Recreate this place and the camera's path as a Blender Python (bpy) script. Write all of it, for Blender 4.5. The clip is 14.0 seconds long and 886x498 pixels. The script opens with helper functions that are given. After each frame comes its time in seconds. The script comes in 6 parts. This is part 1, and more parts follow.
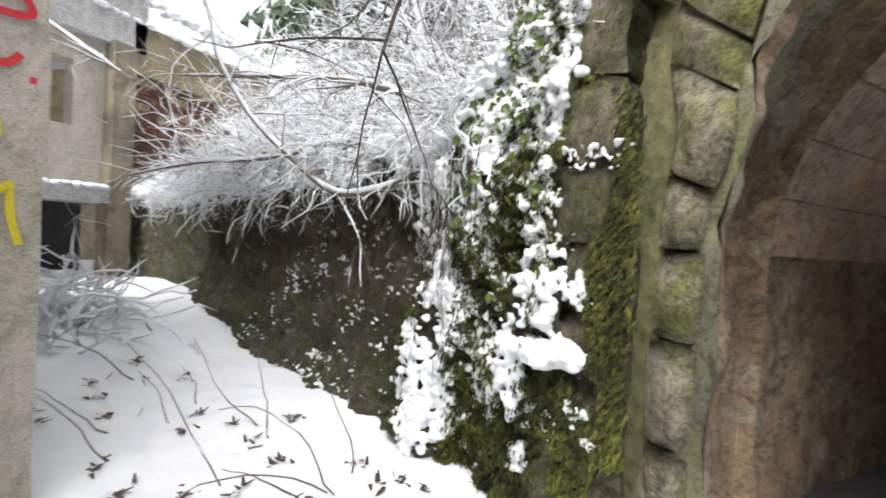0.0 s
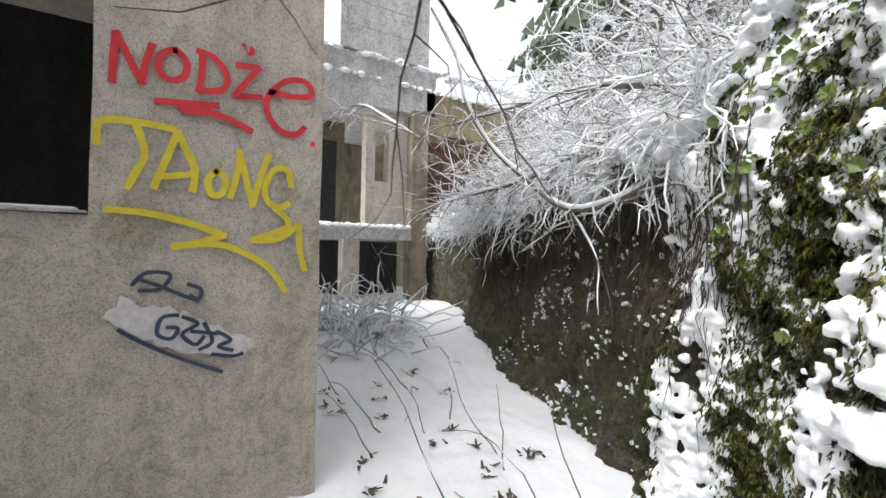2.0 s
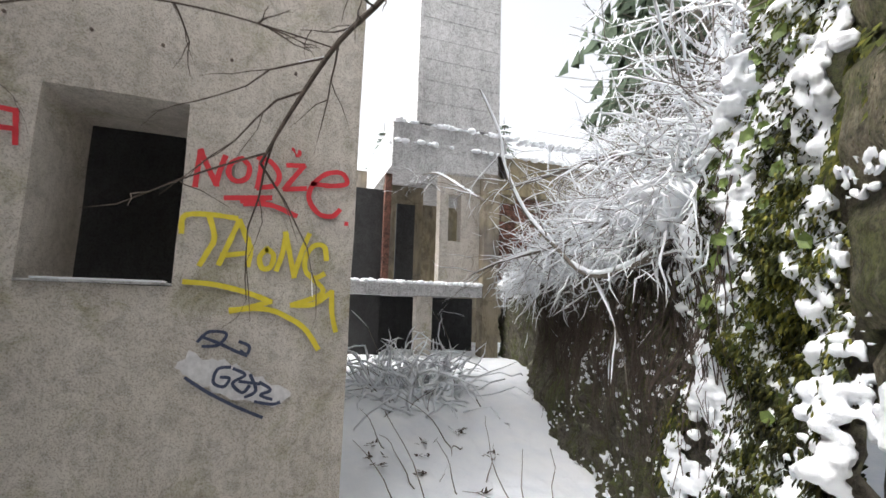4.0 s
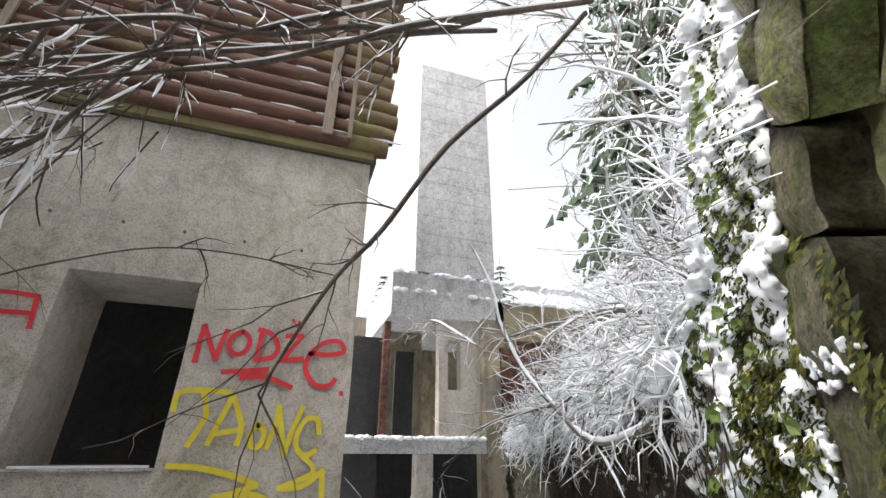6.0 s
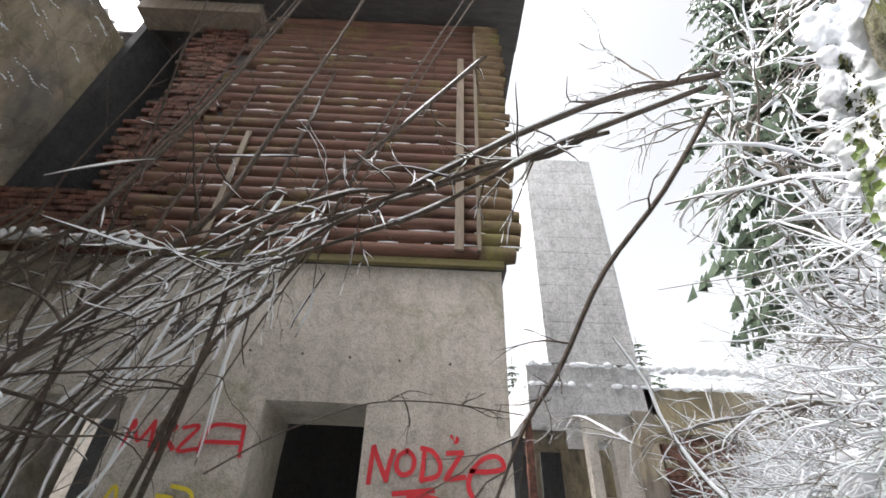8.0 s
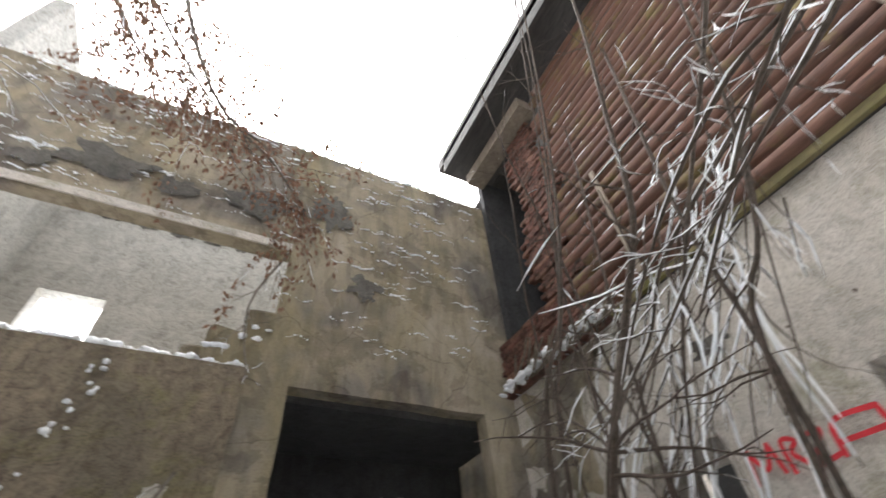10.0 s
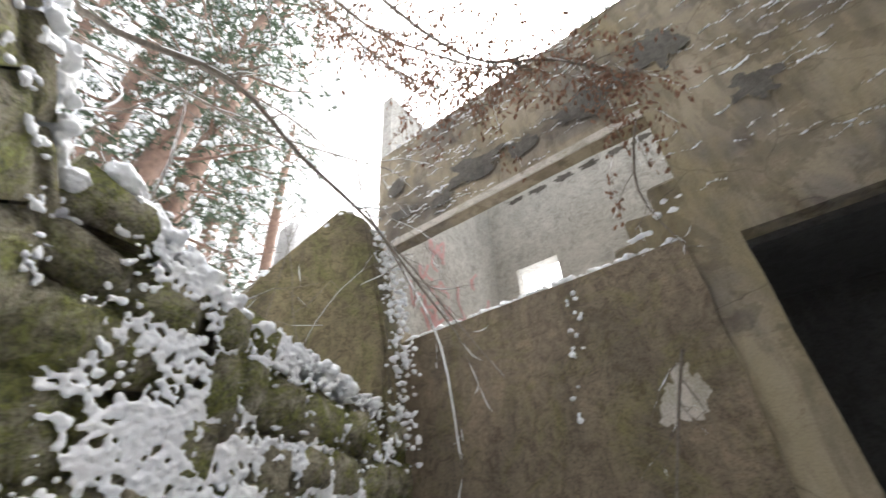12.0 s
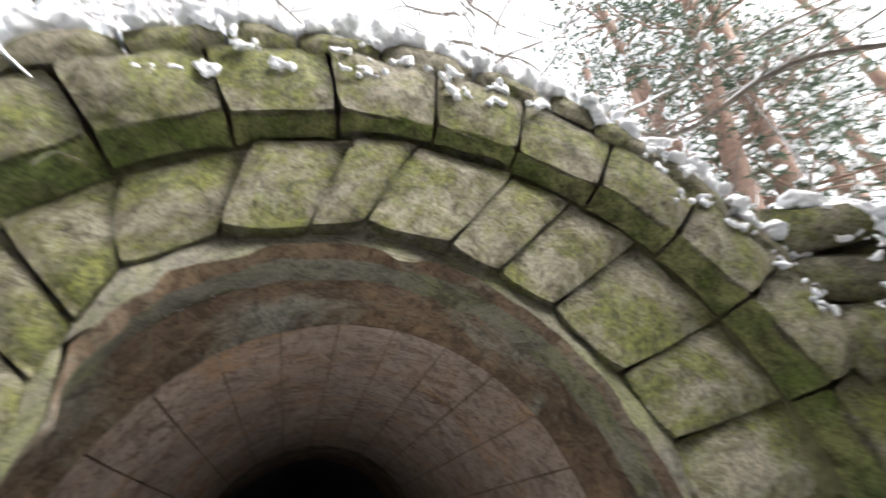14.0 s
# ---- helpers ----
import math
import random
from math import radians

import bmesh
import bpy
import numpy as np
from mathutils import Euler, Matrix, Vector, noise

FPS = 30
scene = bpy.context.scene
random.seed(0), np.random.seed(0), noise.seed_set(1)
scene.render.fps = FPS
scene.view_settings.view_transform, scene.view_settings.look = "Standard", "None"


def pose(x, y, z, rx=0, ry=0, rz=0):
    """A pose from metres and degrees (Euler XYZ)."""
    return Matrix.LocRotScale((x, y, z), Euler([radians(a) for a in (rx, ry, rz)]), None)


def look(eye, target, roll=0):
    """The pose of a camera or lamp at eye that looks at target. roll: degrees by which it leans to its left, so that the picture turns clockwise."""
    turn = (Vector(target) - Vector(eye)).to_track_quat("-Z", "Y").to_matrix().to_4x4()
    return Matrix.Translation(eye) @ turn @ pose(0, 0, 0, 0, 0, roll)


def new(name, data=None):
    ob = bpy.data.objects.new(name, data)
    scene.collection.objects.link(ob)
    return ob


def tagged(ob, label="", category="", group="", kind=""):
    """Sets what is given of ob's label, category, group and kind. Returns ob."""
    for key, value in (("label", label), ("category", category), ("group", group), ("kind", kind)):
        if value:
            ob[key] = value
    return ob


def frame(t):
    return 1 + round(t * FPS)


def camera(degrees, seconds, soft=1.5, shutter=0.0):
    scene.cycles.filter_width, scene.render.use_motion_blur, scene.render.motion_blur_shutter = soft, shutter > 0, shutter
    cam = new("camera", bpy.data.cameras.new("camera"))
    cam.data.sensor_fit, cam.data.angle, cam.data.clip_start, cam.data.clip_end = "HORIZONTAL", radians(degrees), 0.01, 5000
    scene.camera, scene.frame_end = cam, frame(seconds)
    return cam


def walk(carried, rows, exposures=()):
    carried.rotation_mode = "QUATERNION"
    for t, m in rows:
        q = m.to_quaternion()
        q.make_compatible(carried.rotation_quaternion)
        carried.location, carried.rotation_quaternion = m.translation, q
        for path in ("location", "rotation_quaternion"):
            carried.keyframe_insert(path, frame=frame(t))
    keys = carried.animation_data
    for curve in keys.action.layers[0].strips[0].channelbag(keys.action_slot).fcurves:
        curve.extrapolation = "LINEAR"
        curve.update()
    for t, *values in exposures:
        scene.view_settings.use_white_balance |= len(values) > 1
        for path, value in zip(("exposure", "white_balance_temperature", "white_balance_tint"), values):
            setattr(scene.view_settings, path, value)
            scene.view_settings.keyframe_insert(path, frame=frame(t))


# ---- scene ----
cam = camera(91.0, 14.0, shutter=0.25)

EXPOSURE = ((0, 1.75), (0.5, 1.36), (1, 1.48), (2, 1.52), (4.5, 1.48), (7.2, 1.5), (9.5, 1.38), (10.0, 2.08), (11, 2.15), (12.2, 2.0), (13, 2.54), (13.5, 2.45), (14, 2.0))
PATH = [
    (0, (0.029, 1.256, 1.641), (-0.721, 3.109, 1.584), 3.8),
    (0.5, (0.109, 1.426, 1.61), (-1.156, 2.974, 1.552), 2.7),
    (1, (0.106, 1.444, 1.631), (-1.419, 2.738, 1.591), 1.7),
    (1.5, (0.106, 1.509, 1.628), (-1.523, 2.669, 1.603), 1.4),
    (2, (0.106, 1.708, 1.609), (-1.593, 2.763, 1.62), 1.2),
    (4.5, (0.68, 2.082, 1.742), (-1.215, 2.622, 2.083), 2.1),
    (5, (0.705, 2.085, 1.795), (-1.126, 2.635, 2.382), 1.6),
    (5.5, (0.747, 2.064, 1.851), (-1.006, 2.622, 2.637), 0.9),
    (6, (0.754, 2.059, 1.869), (-0.965, 2.638, 2.711), 0.3),
    (6.5, (0.734, 2.056, 1.864), (-1.002, 2.609, 2.687), -0.1),
    (7, (0.789, 2.004, 1.885), (-0.942, 2.357, 2.824), 0.6),
    (9.3, (0.967, 1.542, 2.015), (-0.32, 0.948, 3.427), -1.4),
    (9.5, (0.874, 1.498, 1.99), (-0.279, 0.696, 3.414), -2.4),
    (10, (0.71, 1.495, 1.832), (-0.003, 0.246, 3.222), -5.2),
    (10.5, (0.577, 1.489, 1.844), (0.304, 0.046, 3.202), -3.9),
    (11, (0.506, 1.43, 1.825), (0.447, -0.153, 3.046), -1.9),
    (11.5, (0.524, 1.355, 1.812), (0.932, -0.194, 3.009), -5.6),
    (12, (0.455, 1.217, 1.835), (1.418, -0.114, 2.976), -3.4),
    (12.5, (0.144, 1.371, 1.766), (1.67, 0.516, 2.736), -1.0),
    (13, (0.111, 1.558, 1.815), (1.933, 1.381, 2.621), -3.7),
    (13.5, (0.077, 1.695, 1.916), (1.848, 1.883, 2.827), -4.7),
    (14, (-0.039, 1.711, 1.913), (1.394, 2.542, 3.034), -1.2),
]
walk(cam, [(t, look(eye, target, roll)) for t, eye, target, roll in PATH], EXPOSURE)

# ---- world, light ----
SUN_EL, SUN_AZ = 55.0, 178.0
world = bpy.data.worlds.new("overcast_sky")
world.use_nodes = True
scene.world = world
wn, wl = world.node_tree.nodes, world.node_tree.links
sky = wn.new("ShaderNodeTexSky")
sky.sky_type = "NISHITA"
sky.sun_disc = False
sky.sun_elevation, sky.sun_rotation = radians(SUN_EL), radians(SUN_AZ)
sky.dust_density, sky.air_density, sky.ozone_density = 6.0, 1.0, 1.0
pale = wn.new("ShaderNodeHueSaturation")
pale.inputs["Saturation"].default_value = 0.16
wl.new(sky.outputs["Color"], pale.inputs["Color"])
wl.new(pale.outputs["Color"], wn["Background"].inputs["Color"])
wn["Background"].inputs["Strength"].default_value = 0.15
sun = new("sun", bpy.data.lights.new("sun", "SUN"))
sun.data.energy, sun.data.angle, sun.data.color = 1.5, radians(60), (0.985, 0.97, 1.0)
sun.matrix_world = look((4, -6, 30), (4 + math.sin(radians(SUN_AZ)) * -10, -6 - math.cos(radians(SUN_AZ)) * 10, 30 - math.tan(radians(SUN_EL)) * 10))


# ---- materials ----
def nodes_of(name):
    m = bpy.data.materials.new(name)
    m.use_nodes = True
    return m, m.node_tree.nodes, m.node_tree.links, m.node_tree.nodes["Principled BSDF"]


def noise_node(n, l, scale, detail=6.0, rough=0.6, vec=None, distort=0.0):
    k = n.new("ShaderNodeTexNoise")
    k.inputs["Scale"].default_value, k.inputs["Detail"].default_value = scale, detail
    k.inputs["Roughness"].default_value, k.inputs["Distortion"].default_value = rough, distort
    if vec is not None:
        l.new(vec, k.inputs["Vector"])
    return k.outputs["Fac"]


def ramp(n, l, fac, stops, const=False):
    r = n.new("ShaderNodeValToRGB")
    e = r.color_ramp.elements
    while len(e) < len(stops):
        e.new(0.5)
    for k, (p, c) in zip(e, stops):
        k.position = p
        k.color = (*c, 1) if len(c) == 3 else c
    if const:
        r.color_ramp.interpolation = "CONSTANT"
    l.new(fac, r.inputs["Fac"])
    return r.outputs["Color"]


def mixed(n, l, fac, a, b, mode="MIX"):
    k = n.new("ShaderNodeMix")
    k.data_type, k.blend_type = "RGBA", mode
    for sock, v in ((k.inputs[0], fac), (k.inputs[6], a), (k.inputs[7], b)):
        if isinstance(v, bpy.types.NodeSocket):
            l.new(v, sock)
        elif isinstance(v, tuple):
            sock.default_value = (*v, 1) if len(v) == 3 else v
        else:
            sock.default_value = v
    return k.outputs[2]


def bumped(n, l, b, height, strength=0.3, dist=0.01, chain=None):
    k = n.new("ShaderNodeBump")
    k.inputs["Strength"].default_value, k.inputs["Distance"].default_value = strength, dist
    l.new(height, k.inputs["Height"])
    if chain is not None:
        l.new(chain, k.inputs["Normal"])
    l.new(k.outputs["Normal"], b.inputs["Normal"])
    return k.outputs["Normal"]


def place_vec(n, l, stretch=(1, 1, 1)):
    g = n.new("ShaderNodeNewGeometry")
    m = n.new("ShaderNodeMapping")
    m.inputs["Scale"].default_value = stretch
    l.new(g.outputs["Position"], m.inputs["Vector"])
    return m.outputs["Vector"]


def maths(n, l, op, a, b=0.5, clamp=False):
    k = n.new("ShaderNodeMath")
    k.operation, k.use_clamp = op, clamp
    for sock, v in zip(k.inputs, (a, b)):
        if isinstance(v, bpy.types.NodeSocket):
            l.new(v, sock)
        else:
            sock.default_value = v
    return k.outputs[0]


def mat_snow():
    m, n, l, b = nodes_of("snow")
    v = place_vec(n, l)
    l.new(ramp(n, l, noise_node(n, l, 3.0, vec=v), [(0.3, (0.80, 0.83, 0.87)), (0.7, (0.90, 0.91, 0.92))]), b.inputs["Base Color"])
    b.inputs["Roughness"].default_value = 0.6
    b.inputs["Subsurface Weight"].default_value = 0.0
    c = bumped(n, l, b, noise_node(n, l, 9.0, vec=v), 0.5, 0.04)
    bumped(n, l, b, noise_node(n, l, 70.0, 4, vec=v), 0.35, 0.008, c)
    return m


def mat_plaster(name, light, mid, dirt, moss, moss_at=0.62, grain=90.0, streak=0.5, blotch=0.5):
    """Weathered render: blotches at several scales, run-down streaks, lichen, cracks and a sandy grain."""
    m, n, l, b = nodes_of(name)
    v = place_vec(n, l)
    vs = place_vec(n, l, (1, 1, 0.16))
    base = ramp(n, l, noise_node(n, l, 1.3, 11, 0.72, v), [(0.36, mid), (0.60, light)])
    runs = ramp(n, l, noise_node(n, l, 3.4, 11, 0.75, vs, 0.6), [(0.44, (0, 0, 0)), (0.66, (1, 1, 1))])
    base = mixed(n, l, maths(n, l, "MULTIPLY", runs, streak), base, dirt)
    green = ramp(n, l, noise_node(n, l, 1.5, 12, 0.76, v, 0.9), [(moss_at - 0.07, (0, 0, 0)), (moss_at + 0.08, (1, 1, 1))])
    base = mixed(n, l, maths(n, l, "MULTIPLY", green, 0.8), base, moss)
    stain = ramp(n, l, noise_node(n, l, 6.5, 12, 0.8, v, 1.2), [(0.42, (0.40, 0.38, 0.35)), (0.50, (0.95, 0.95, 0.93)), (0.58, (1.15, 1.14, 1.11))])
    base = mixed(n, l, blotch, base, stain, "MULTIPLY")
    speck = ramp(n, l, noise_node(n, l, grain, 4, 0.75, v), [(0.40, (0.48, 0.46, 0.42)), (0.50, (1, 1, 1))])
    base = mixed(n, l, 0.8, base, speck, "MULTIPLY")
    l.new(base, b.inputs["Base Color"])
    b.inputs["Roughness"].default_value = 0.92
    c = bumped(n, l, b, noise_node(n, l, grain, 4, 0.7, v), 0.45, 0.006)
    bumped(n, l, b, noise_node(n, l, 6.0, 11, 0.7, v), 0.5, 0.035, c)
    return m


def mat_ruin():
    """Stained ruin render: grey soot near the top, ochre algae lower down, soft-edged scabs, run-down streaks and fine cracks."""
    m, n, l, b = nodes_of("stained_render")
    v = place_vec(n, l)
    vs = place_vec(n, l, (1, 1, 0.22))
    soft = noise_node(n, l, 0.75, 8, 0.6, v, 0.5)
    base = ramp(n, l, soft, [(0.30, (0.12, 0.108, 0.098)), (0.42, (0.21, 0.185, 0.155)), (0.54, (0.30, 0.26, 0.19)), (0.68, (0.36, 0.31, 0.25))])
    ochre = ramp(n, l, noise_node(n, l, 0.9, 9, 0.66, vs, 0.7), [(0.48, (0, 0, 0)), (0.62, (1, 1, 1))])
    base = mixed(n, l, maths(n, l, "MULTIPLY", ochre, 0.5), base, (0.24, 0.195, 0.085))
    scab = ramp(n, l, noise_node(n, l, 2.1, 10, 0.62, v, 0.4), [(0.535, (1, 1, 1)), (0.555, (0.70, 0.68, 0.66)), (0.66, (0.62, 0.60, 0.58))])
    base = mixed(n, l, 0.75, base, scab, "MULTIPLY")
    runs = ramp(n, l, noise_node(n, l, 5.0, 9, 0.72, vs, 0.4), [(0.46, (1.08, 1.07, 1.05)), (0.64, (0.52, 0.50, 0.47))])
    base = mixed(n, l, 0.7, base, runs, "MULTIPLY")
    grit = ramp(n, l, noise_node(n, l, 70.0, 5, 0.7, v), [(0.36, (0.72, 0.70, 0.67)), (0.56, (1.06, 1.06, 1.05))])
    base = mixed(n, l, 0.7, base, grit, "MULTIPLY")
    cell = n.new("ShaderNodeTexVoronoi")
    cell.feature = "DISTANCE_TO_EDGE"
    cell.inputs["Scale"].default_value = 1.1
    warp = n.new("ShaderNodeTexNoise")
    warp.inputs["Scale"].default_value, warp.inputs["Detail"].default_value = 3.0, 8.0
    l.new(v, warp.inputs["Vector"])
    l.new(mixed(n, l, 0.22, v, warp.outputs["Color"]), cell.inputs["Vector"])
    crack = ramp(n, l, cell.outputs["Distance"], [(0.0, (0.35, 0.33, 0.30)), (0.008, (1, 1, 1))])
    base = mixed(n, l, 0.6, base, crack, "MULTIPLY")
    l.new(base, b.inputs["Base Color"])
    b.inputs["Roughness"].default_value = 0.92
    c = bumped(n, l, b, noise_node(n, l, 60.0, 5, 0.7, v), 0.4, 0.006)
    c = bumped(n, l, b, scab, 0.6, 0.012, c)
    bumped(n, l, b, noise_node(n, l, 5.0, 10, 0.65, v), 0.5, 0.04, c)
    return m


def mat_stone(name, tones, moss, moss_at, rough_scale=7.0, lichen=0.0):
    m, n, l, b = nodes_of(name)
    v = place_vec(n, l)
    info = n.new("ShaderNodeObjectInfo")
    tint = ramp(n, l, info.outputs["Random"], [(0.0, tones[0]), (0.5, tones[1]), (1.0, tones[2])])
    spots = ramp(n, l, noise_node(n, l, 7.0, 11, 0.78, v, 0.5), [(0.39, (0.22, 0.20, 0.16)), (0.48, (0.80, 0.79, 0.75)), (0.58, (1.3, 1.3, 1.24))])
    base = mixed(n, l, 0.95, tint, spots, "MULTIPLY")
    if lichen:
        pale = ramp(n, l, noise_node(n, l, 4.6, 12, 0.8, v, 1.0), [(0.55, (0, 0, 0)), (0.64, (1, 1, 1))])
        base = mixed(n, l, maths(n, l, "MULTIPLY", pale, lichen), base, (0.62, 0.60, 0.46))
    green = ramp(n, l, noise_node(n, l, 2.3, 11, 0.78, v, 0.6), [(moss_at - 0.06, (0, 0, 0)), (moss_at + 0.07, (1, 1, 1))])
    gt = ramp(n, l, noise_node(n, l, 22.0, 7, 0.75, v), [(0.40, tuple(c * 0.3 for c in moss)), (0.58, moss)])
    base = mixed(n, l, maths(n, l, "MULTIPLY", green, 0.85), base, gt)
    pits = ramp(n, l, noise_node(n, l, 55.0, 6, 0.8, v), [(0.40, (0.40, 0.38, 0.33)), (0.50, (0.98, 0.98, 0.95)), (0.62, (1.22, 1.22, 1.18))])
    base = mixed(n, l, 0.85, base, pits, "MULTIPLY")
    l.new(base, b.inputs["Base Color"])
    b.inputs["Roughness"].default_value = 0.9
    c = bumped(n, l, b, noise_node(n, l, rough_scale, 12, 0.75, v), 1.0, 0.10)
    bumped(n, l, b, noise_node(n, l, 45.0, 6, 0.75, v), 0.7, 0.015, c)
    return m


def mat_wood(name, dark, light, along=(1, 1, 1), moss=None):
    m, n, l, b = nodes_of(name)
    v = place_vec(n, l, along)
    info = n.new("ShaderNodeObjectInfo")
    grain = noise_node(n, l, 16.0, 8, 0.7, v, 0.3)
    base = ramp(n, l, grain, [(0.3, dark), (0.7, light)])
    base = mixed(n, l, 0.6, base, ramp(n, l, info.outputs["Random"], [(0, (0.6, 0.58, 0.56)), (1, (1.1, 1.05, 1.0))]), "MULTIPLY")
    if moss:
        g = ramp(n, l, noise_node(n, l, 2.2, 8, 0.75, place_vec(n, l)), [(0.52, (0, 0, 0)), (0.68, (1, 1, 1))])
        base = mixed(n, l, maths(n, l, "MULTIPLY", g, 0.8), base, moss)
    l.new(base, b.inputs["Base Color"])
    b.inputs["Roughness"].default_value = 0.78
    bumped(n, l, b, grain, 0.5, 0.01)
    return m


def mat_moss():
    m, n, l, b = nodes_of("moss")
    g = n.new("ShaderNodeNewGeometry")
    tone = ramp(n, l, g.outputs["Random Per Island"], [(0.0, (0.02, 0.028, 0.006)), (0.45, (0.085, 0.10, 0.018)), (0.8, (0.17, 0.18, 0.03)), (1.0, (0.27, 0.25, 0.05))])
    big = ramp(n, l, noise_node(n, l, 2.8, 6, 0.7, place_vec(n, l)), [(0.40, (0.16, 0.15, 0.13)), (0.62, (1.0, 1.0, 0.9))])
    l.new(mixed(n, l, 0.95, tone, big, "MULTIPLY"), b.inputs["Base Color"])
    b.inputs["Roughness"].default_value = 0.95
    return m


def mat_plain(name, a, c, scale=12.0, rough=0.85, bump=0.4, dist=0.01):
    m, n, l, b = nodes_of(name)
    v = place_vec(n, l)
    f = noise_node(n, l, scale, 7, 0.7, v)
    l.new(ramp(n, l, f, [(0.32, a), (0.68, c)]), b.inputs["Base Color"])
    b.inputs["Roughness"].default_value = rough
    bumped(n, l, b, f, bump, dist)
    return m


SNOW = mat_snow()
FACADE = mat_plaster("facade_render", (0.63, 0.585, 0.535), (0.54, 0.50, 0.455), (0.34, 0.305, 0.245), (0.30, 0.28, 0.17), 0.60, 110.0, 0.45, 0.34)
WING = mat_ruin()
INNER = mat_plaster("pale_inner_render", (0.55, 0.54, 0.51), (0.47, 0.46, 0.43), (0.33, 0.32, 0.29), (0.38, 0.37, 0.32), 0.72, 40.0, 0.3)
# Near-black that puts the lack of light inside rooms and tunnel into the colour.
DARKROOM = mat_plaster("unlit_dark_render", (0.05, 0.05, 0.052), (0.035, 0.035, 0.037), (0.02, 0.02, 0.022), (0.025, 0.025, 0.022), 0.7, 40.0, 0.5)
# Grey render darkened in colour to stand for the unlit lower room.
GREYROOM = mat_plaster("unlit_grey_render", (0.05, 0.05, 0.053), (0.03, 0.03, 0.032), (0.015, 0.015, 0.017), (0.022, 0.022, 0.017), 0.6, 40.0, 0.7)
PARAPET = mat_plaster("damp_brown_render", (0.27, 0.215, 0.155), (0.17, 0.14, 0.10), (0.075, 0.063, 0.05), (0.19, 0.17, 0.075), 0.57, 70.0, 0.6, 0.6)
PIERC = mat_plaster("mossy_concrete", (0.22, 0.18, 0.10), (0.14, 0.115, 0.07), (0.06, 0.05, 0.04), (0.13, 0.13, 0.045), 0.54, 50.0, 0.7, 0.85)
CONCRETE = mat_plaster("pale_concrete", (0.60, 0.60, 0.61), (0.50, 0.50, 0.51), (0.32, 0.32, 0.32), (0.25, 0.25, 0.21), 0.72, 30.0, 0.5)
MORTAR = mat_plain("mossy_joint", (0.06, 0.065, 0.025), (0.22, 0.21, 0.10), 14.0, 0.95, 0.8, 0.03)
STONE = mat_stone("mossy_stone", ((0.46, 0.42, 0.33), (0.37, 0.34, 0.26), (0.52, 0.48, 0.39)), (0.33, 0.36, 0.075), 0.50, 8.0, 0.9)
RUBBLE = mat_stone("rubble_stone", ((0.25, 0.21, 0.155), (0.29, 0.25, 0.185), (0.20, 0.17, 0.125)), (0.13, 0.145, 0.035), 0.49, 7.0, 0.4)
SOFFIT = mat_stone("green_soffit", ((0.33, 0.35, 0.14), (0.38, 0.38, 0.18), (0.28, 0.31, 0.11)), (0.20, 0.29, 0.05), 0.5)
LINING = mat_plaster("tunnel_lining", (0.47, 0.385, 0.33), (0.37, 0.29, 0.24), (0.26, 0.18, 0.13), (0.46, 0.27, 0.13), 0.57, 45.0, 0.5, 0.7)
BROWNRING = mat_plaster("brown_recess", (0.27, 0.19, 0.12), (0.15, 0.10, 0.06), (0.05, 0.04, 0.035), (0.33, 0.33, 0.28), 0.57, 45.0, 0.7, 0.9)
SMEAR = mat_plaster("smeared_plaster", (0.27, 0.255, 0.21), (0.18, 0.17, 0.13), (0.09, 0.075, 0.06), (0.22, 0.24, 0.09), 0.53, 60.0, 0.5, 0.85)
ROCK = mat_stone("dark_rock", ((0.12, 0.105, 0.085), (0.14, 0.12, 0.10), (0.11, 0.095, 0.08)), (0.12, 0.14, 0.03), 0.51, 8.0, 0.6)
MOSS = mat_moss()
LOGS = mat_wood("brown_stained_log", (0.055, 0.028, 0.02), (0.19, 0.09, 0.06), (1, 0.12, 1), (0.16, 0.14, 0.035))
LOGEND = mat_wood("mossy_log_end", (0.085, 0.055, 0.03), (0.20, 0.135, 0.07), (1, 0.3, 1), (0.17, 0.16, 0.04))
BOARD = mat_wood("grey_board", (0.14, 0.115, 0.09), (0.30, 0.25, 0.19), (1, 1, 0.15))
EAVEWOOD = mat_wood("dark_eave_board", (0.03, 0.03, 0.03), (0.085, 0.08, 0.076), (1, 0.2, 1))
SILLWOOD = mat_wood("mossy_strip", (0.14, 0.12, 0.055), (0.26, 0.22, 0.10), (1, 0.2, 1), (0.22, 0.21, 0.05))
BRICK = mat_stone("old_brick", ((0.21, 0.085, 0.06), (0.15, 0.065, 0.05), (0.25, 0.12, 0.085)), (0.10, 0.08, 0.05), 0.6)
BARK = mat_plain("dark_bark", (0.035, 0.026, 0.02), (0.12, 0.09, 0.07), 40.0, 0.9, 0.7, 0.01)
PINEBARK = mat_plain("pine_bark", (0.13, 0.085, 0.065), (0.26, 0.165, 0.125), 8.0, 0.9, 0.8, 0.03)
DEADWOOD = mat_plain("grey_twig", (0.10, 0.085, 0.07), (0.24, 0.205, 0.17), 40.0, 0.9, 0.5, 0.01)
NEEDLE = mat_plain("conifer_needles", (0.035, 0.06, 0.035), (0.09, 0.12, 0.075), 9.0, 0.9, 0.3, 0.01)
DRYLEAF = mat_plain("dry_leaf", (0.11, 0.055, 0.03), (0.26, 0.14, 0.085), 14.0, 0.85, 0.3, 0.01)
IVYLEAF = mat_plain("ivy_leaf", (0.05, 0.08, 0.02), (0.16, 0.22, 0.045), 14.0, 0.6, 0.2, 0.005)
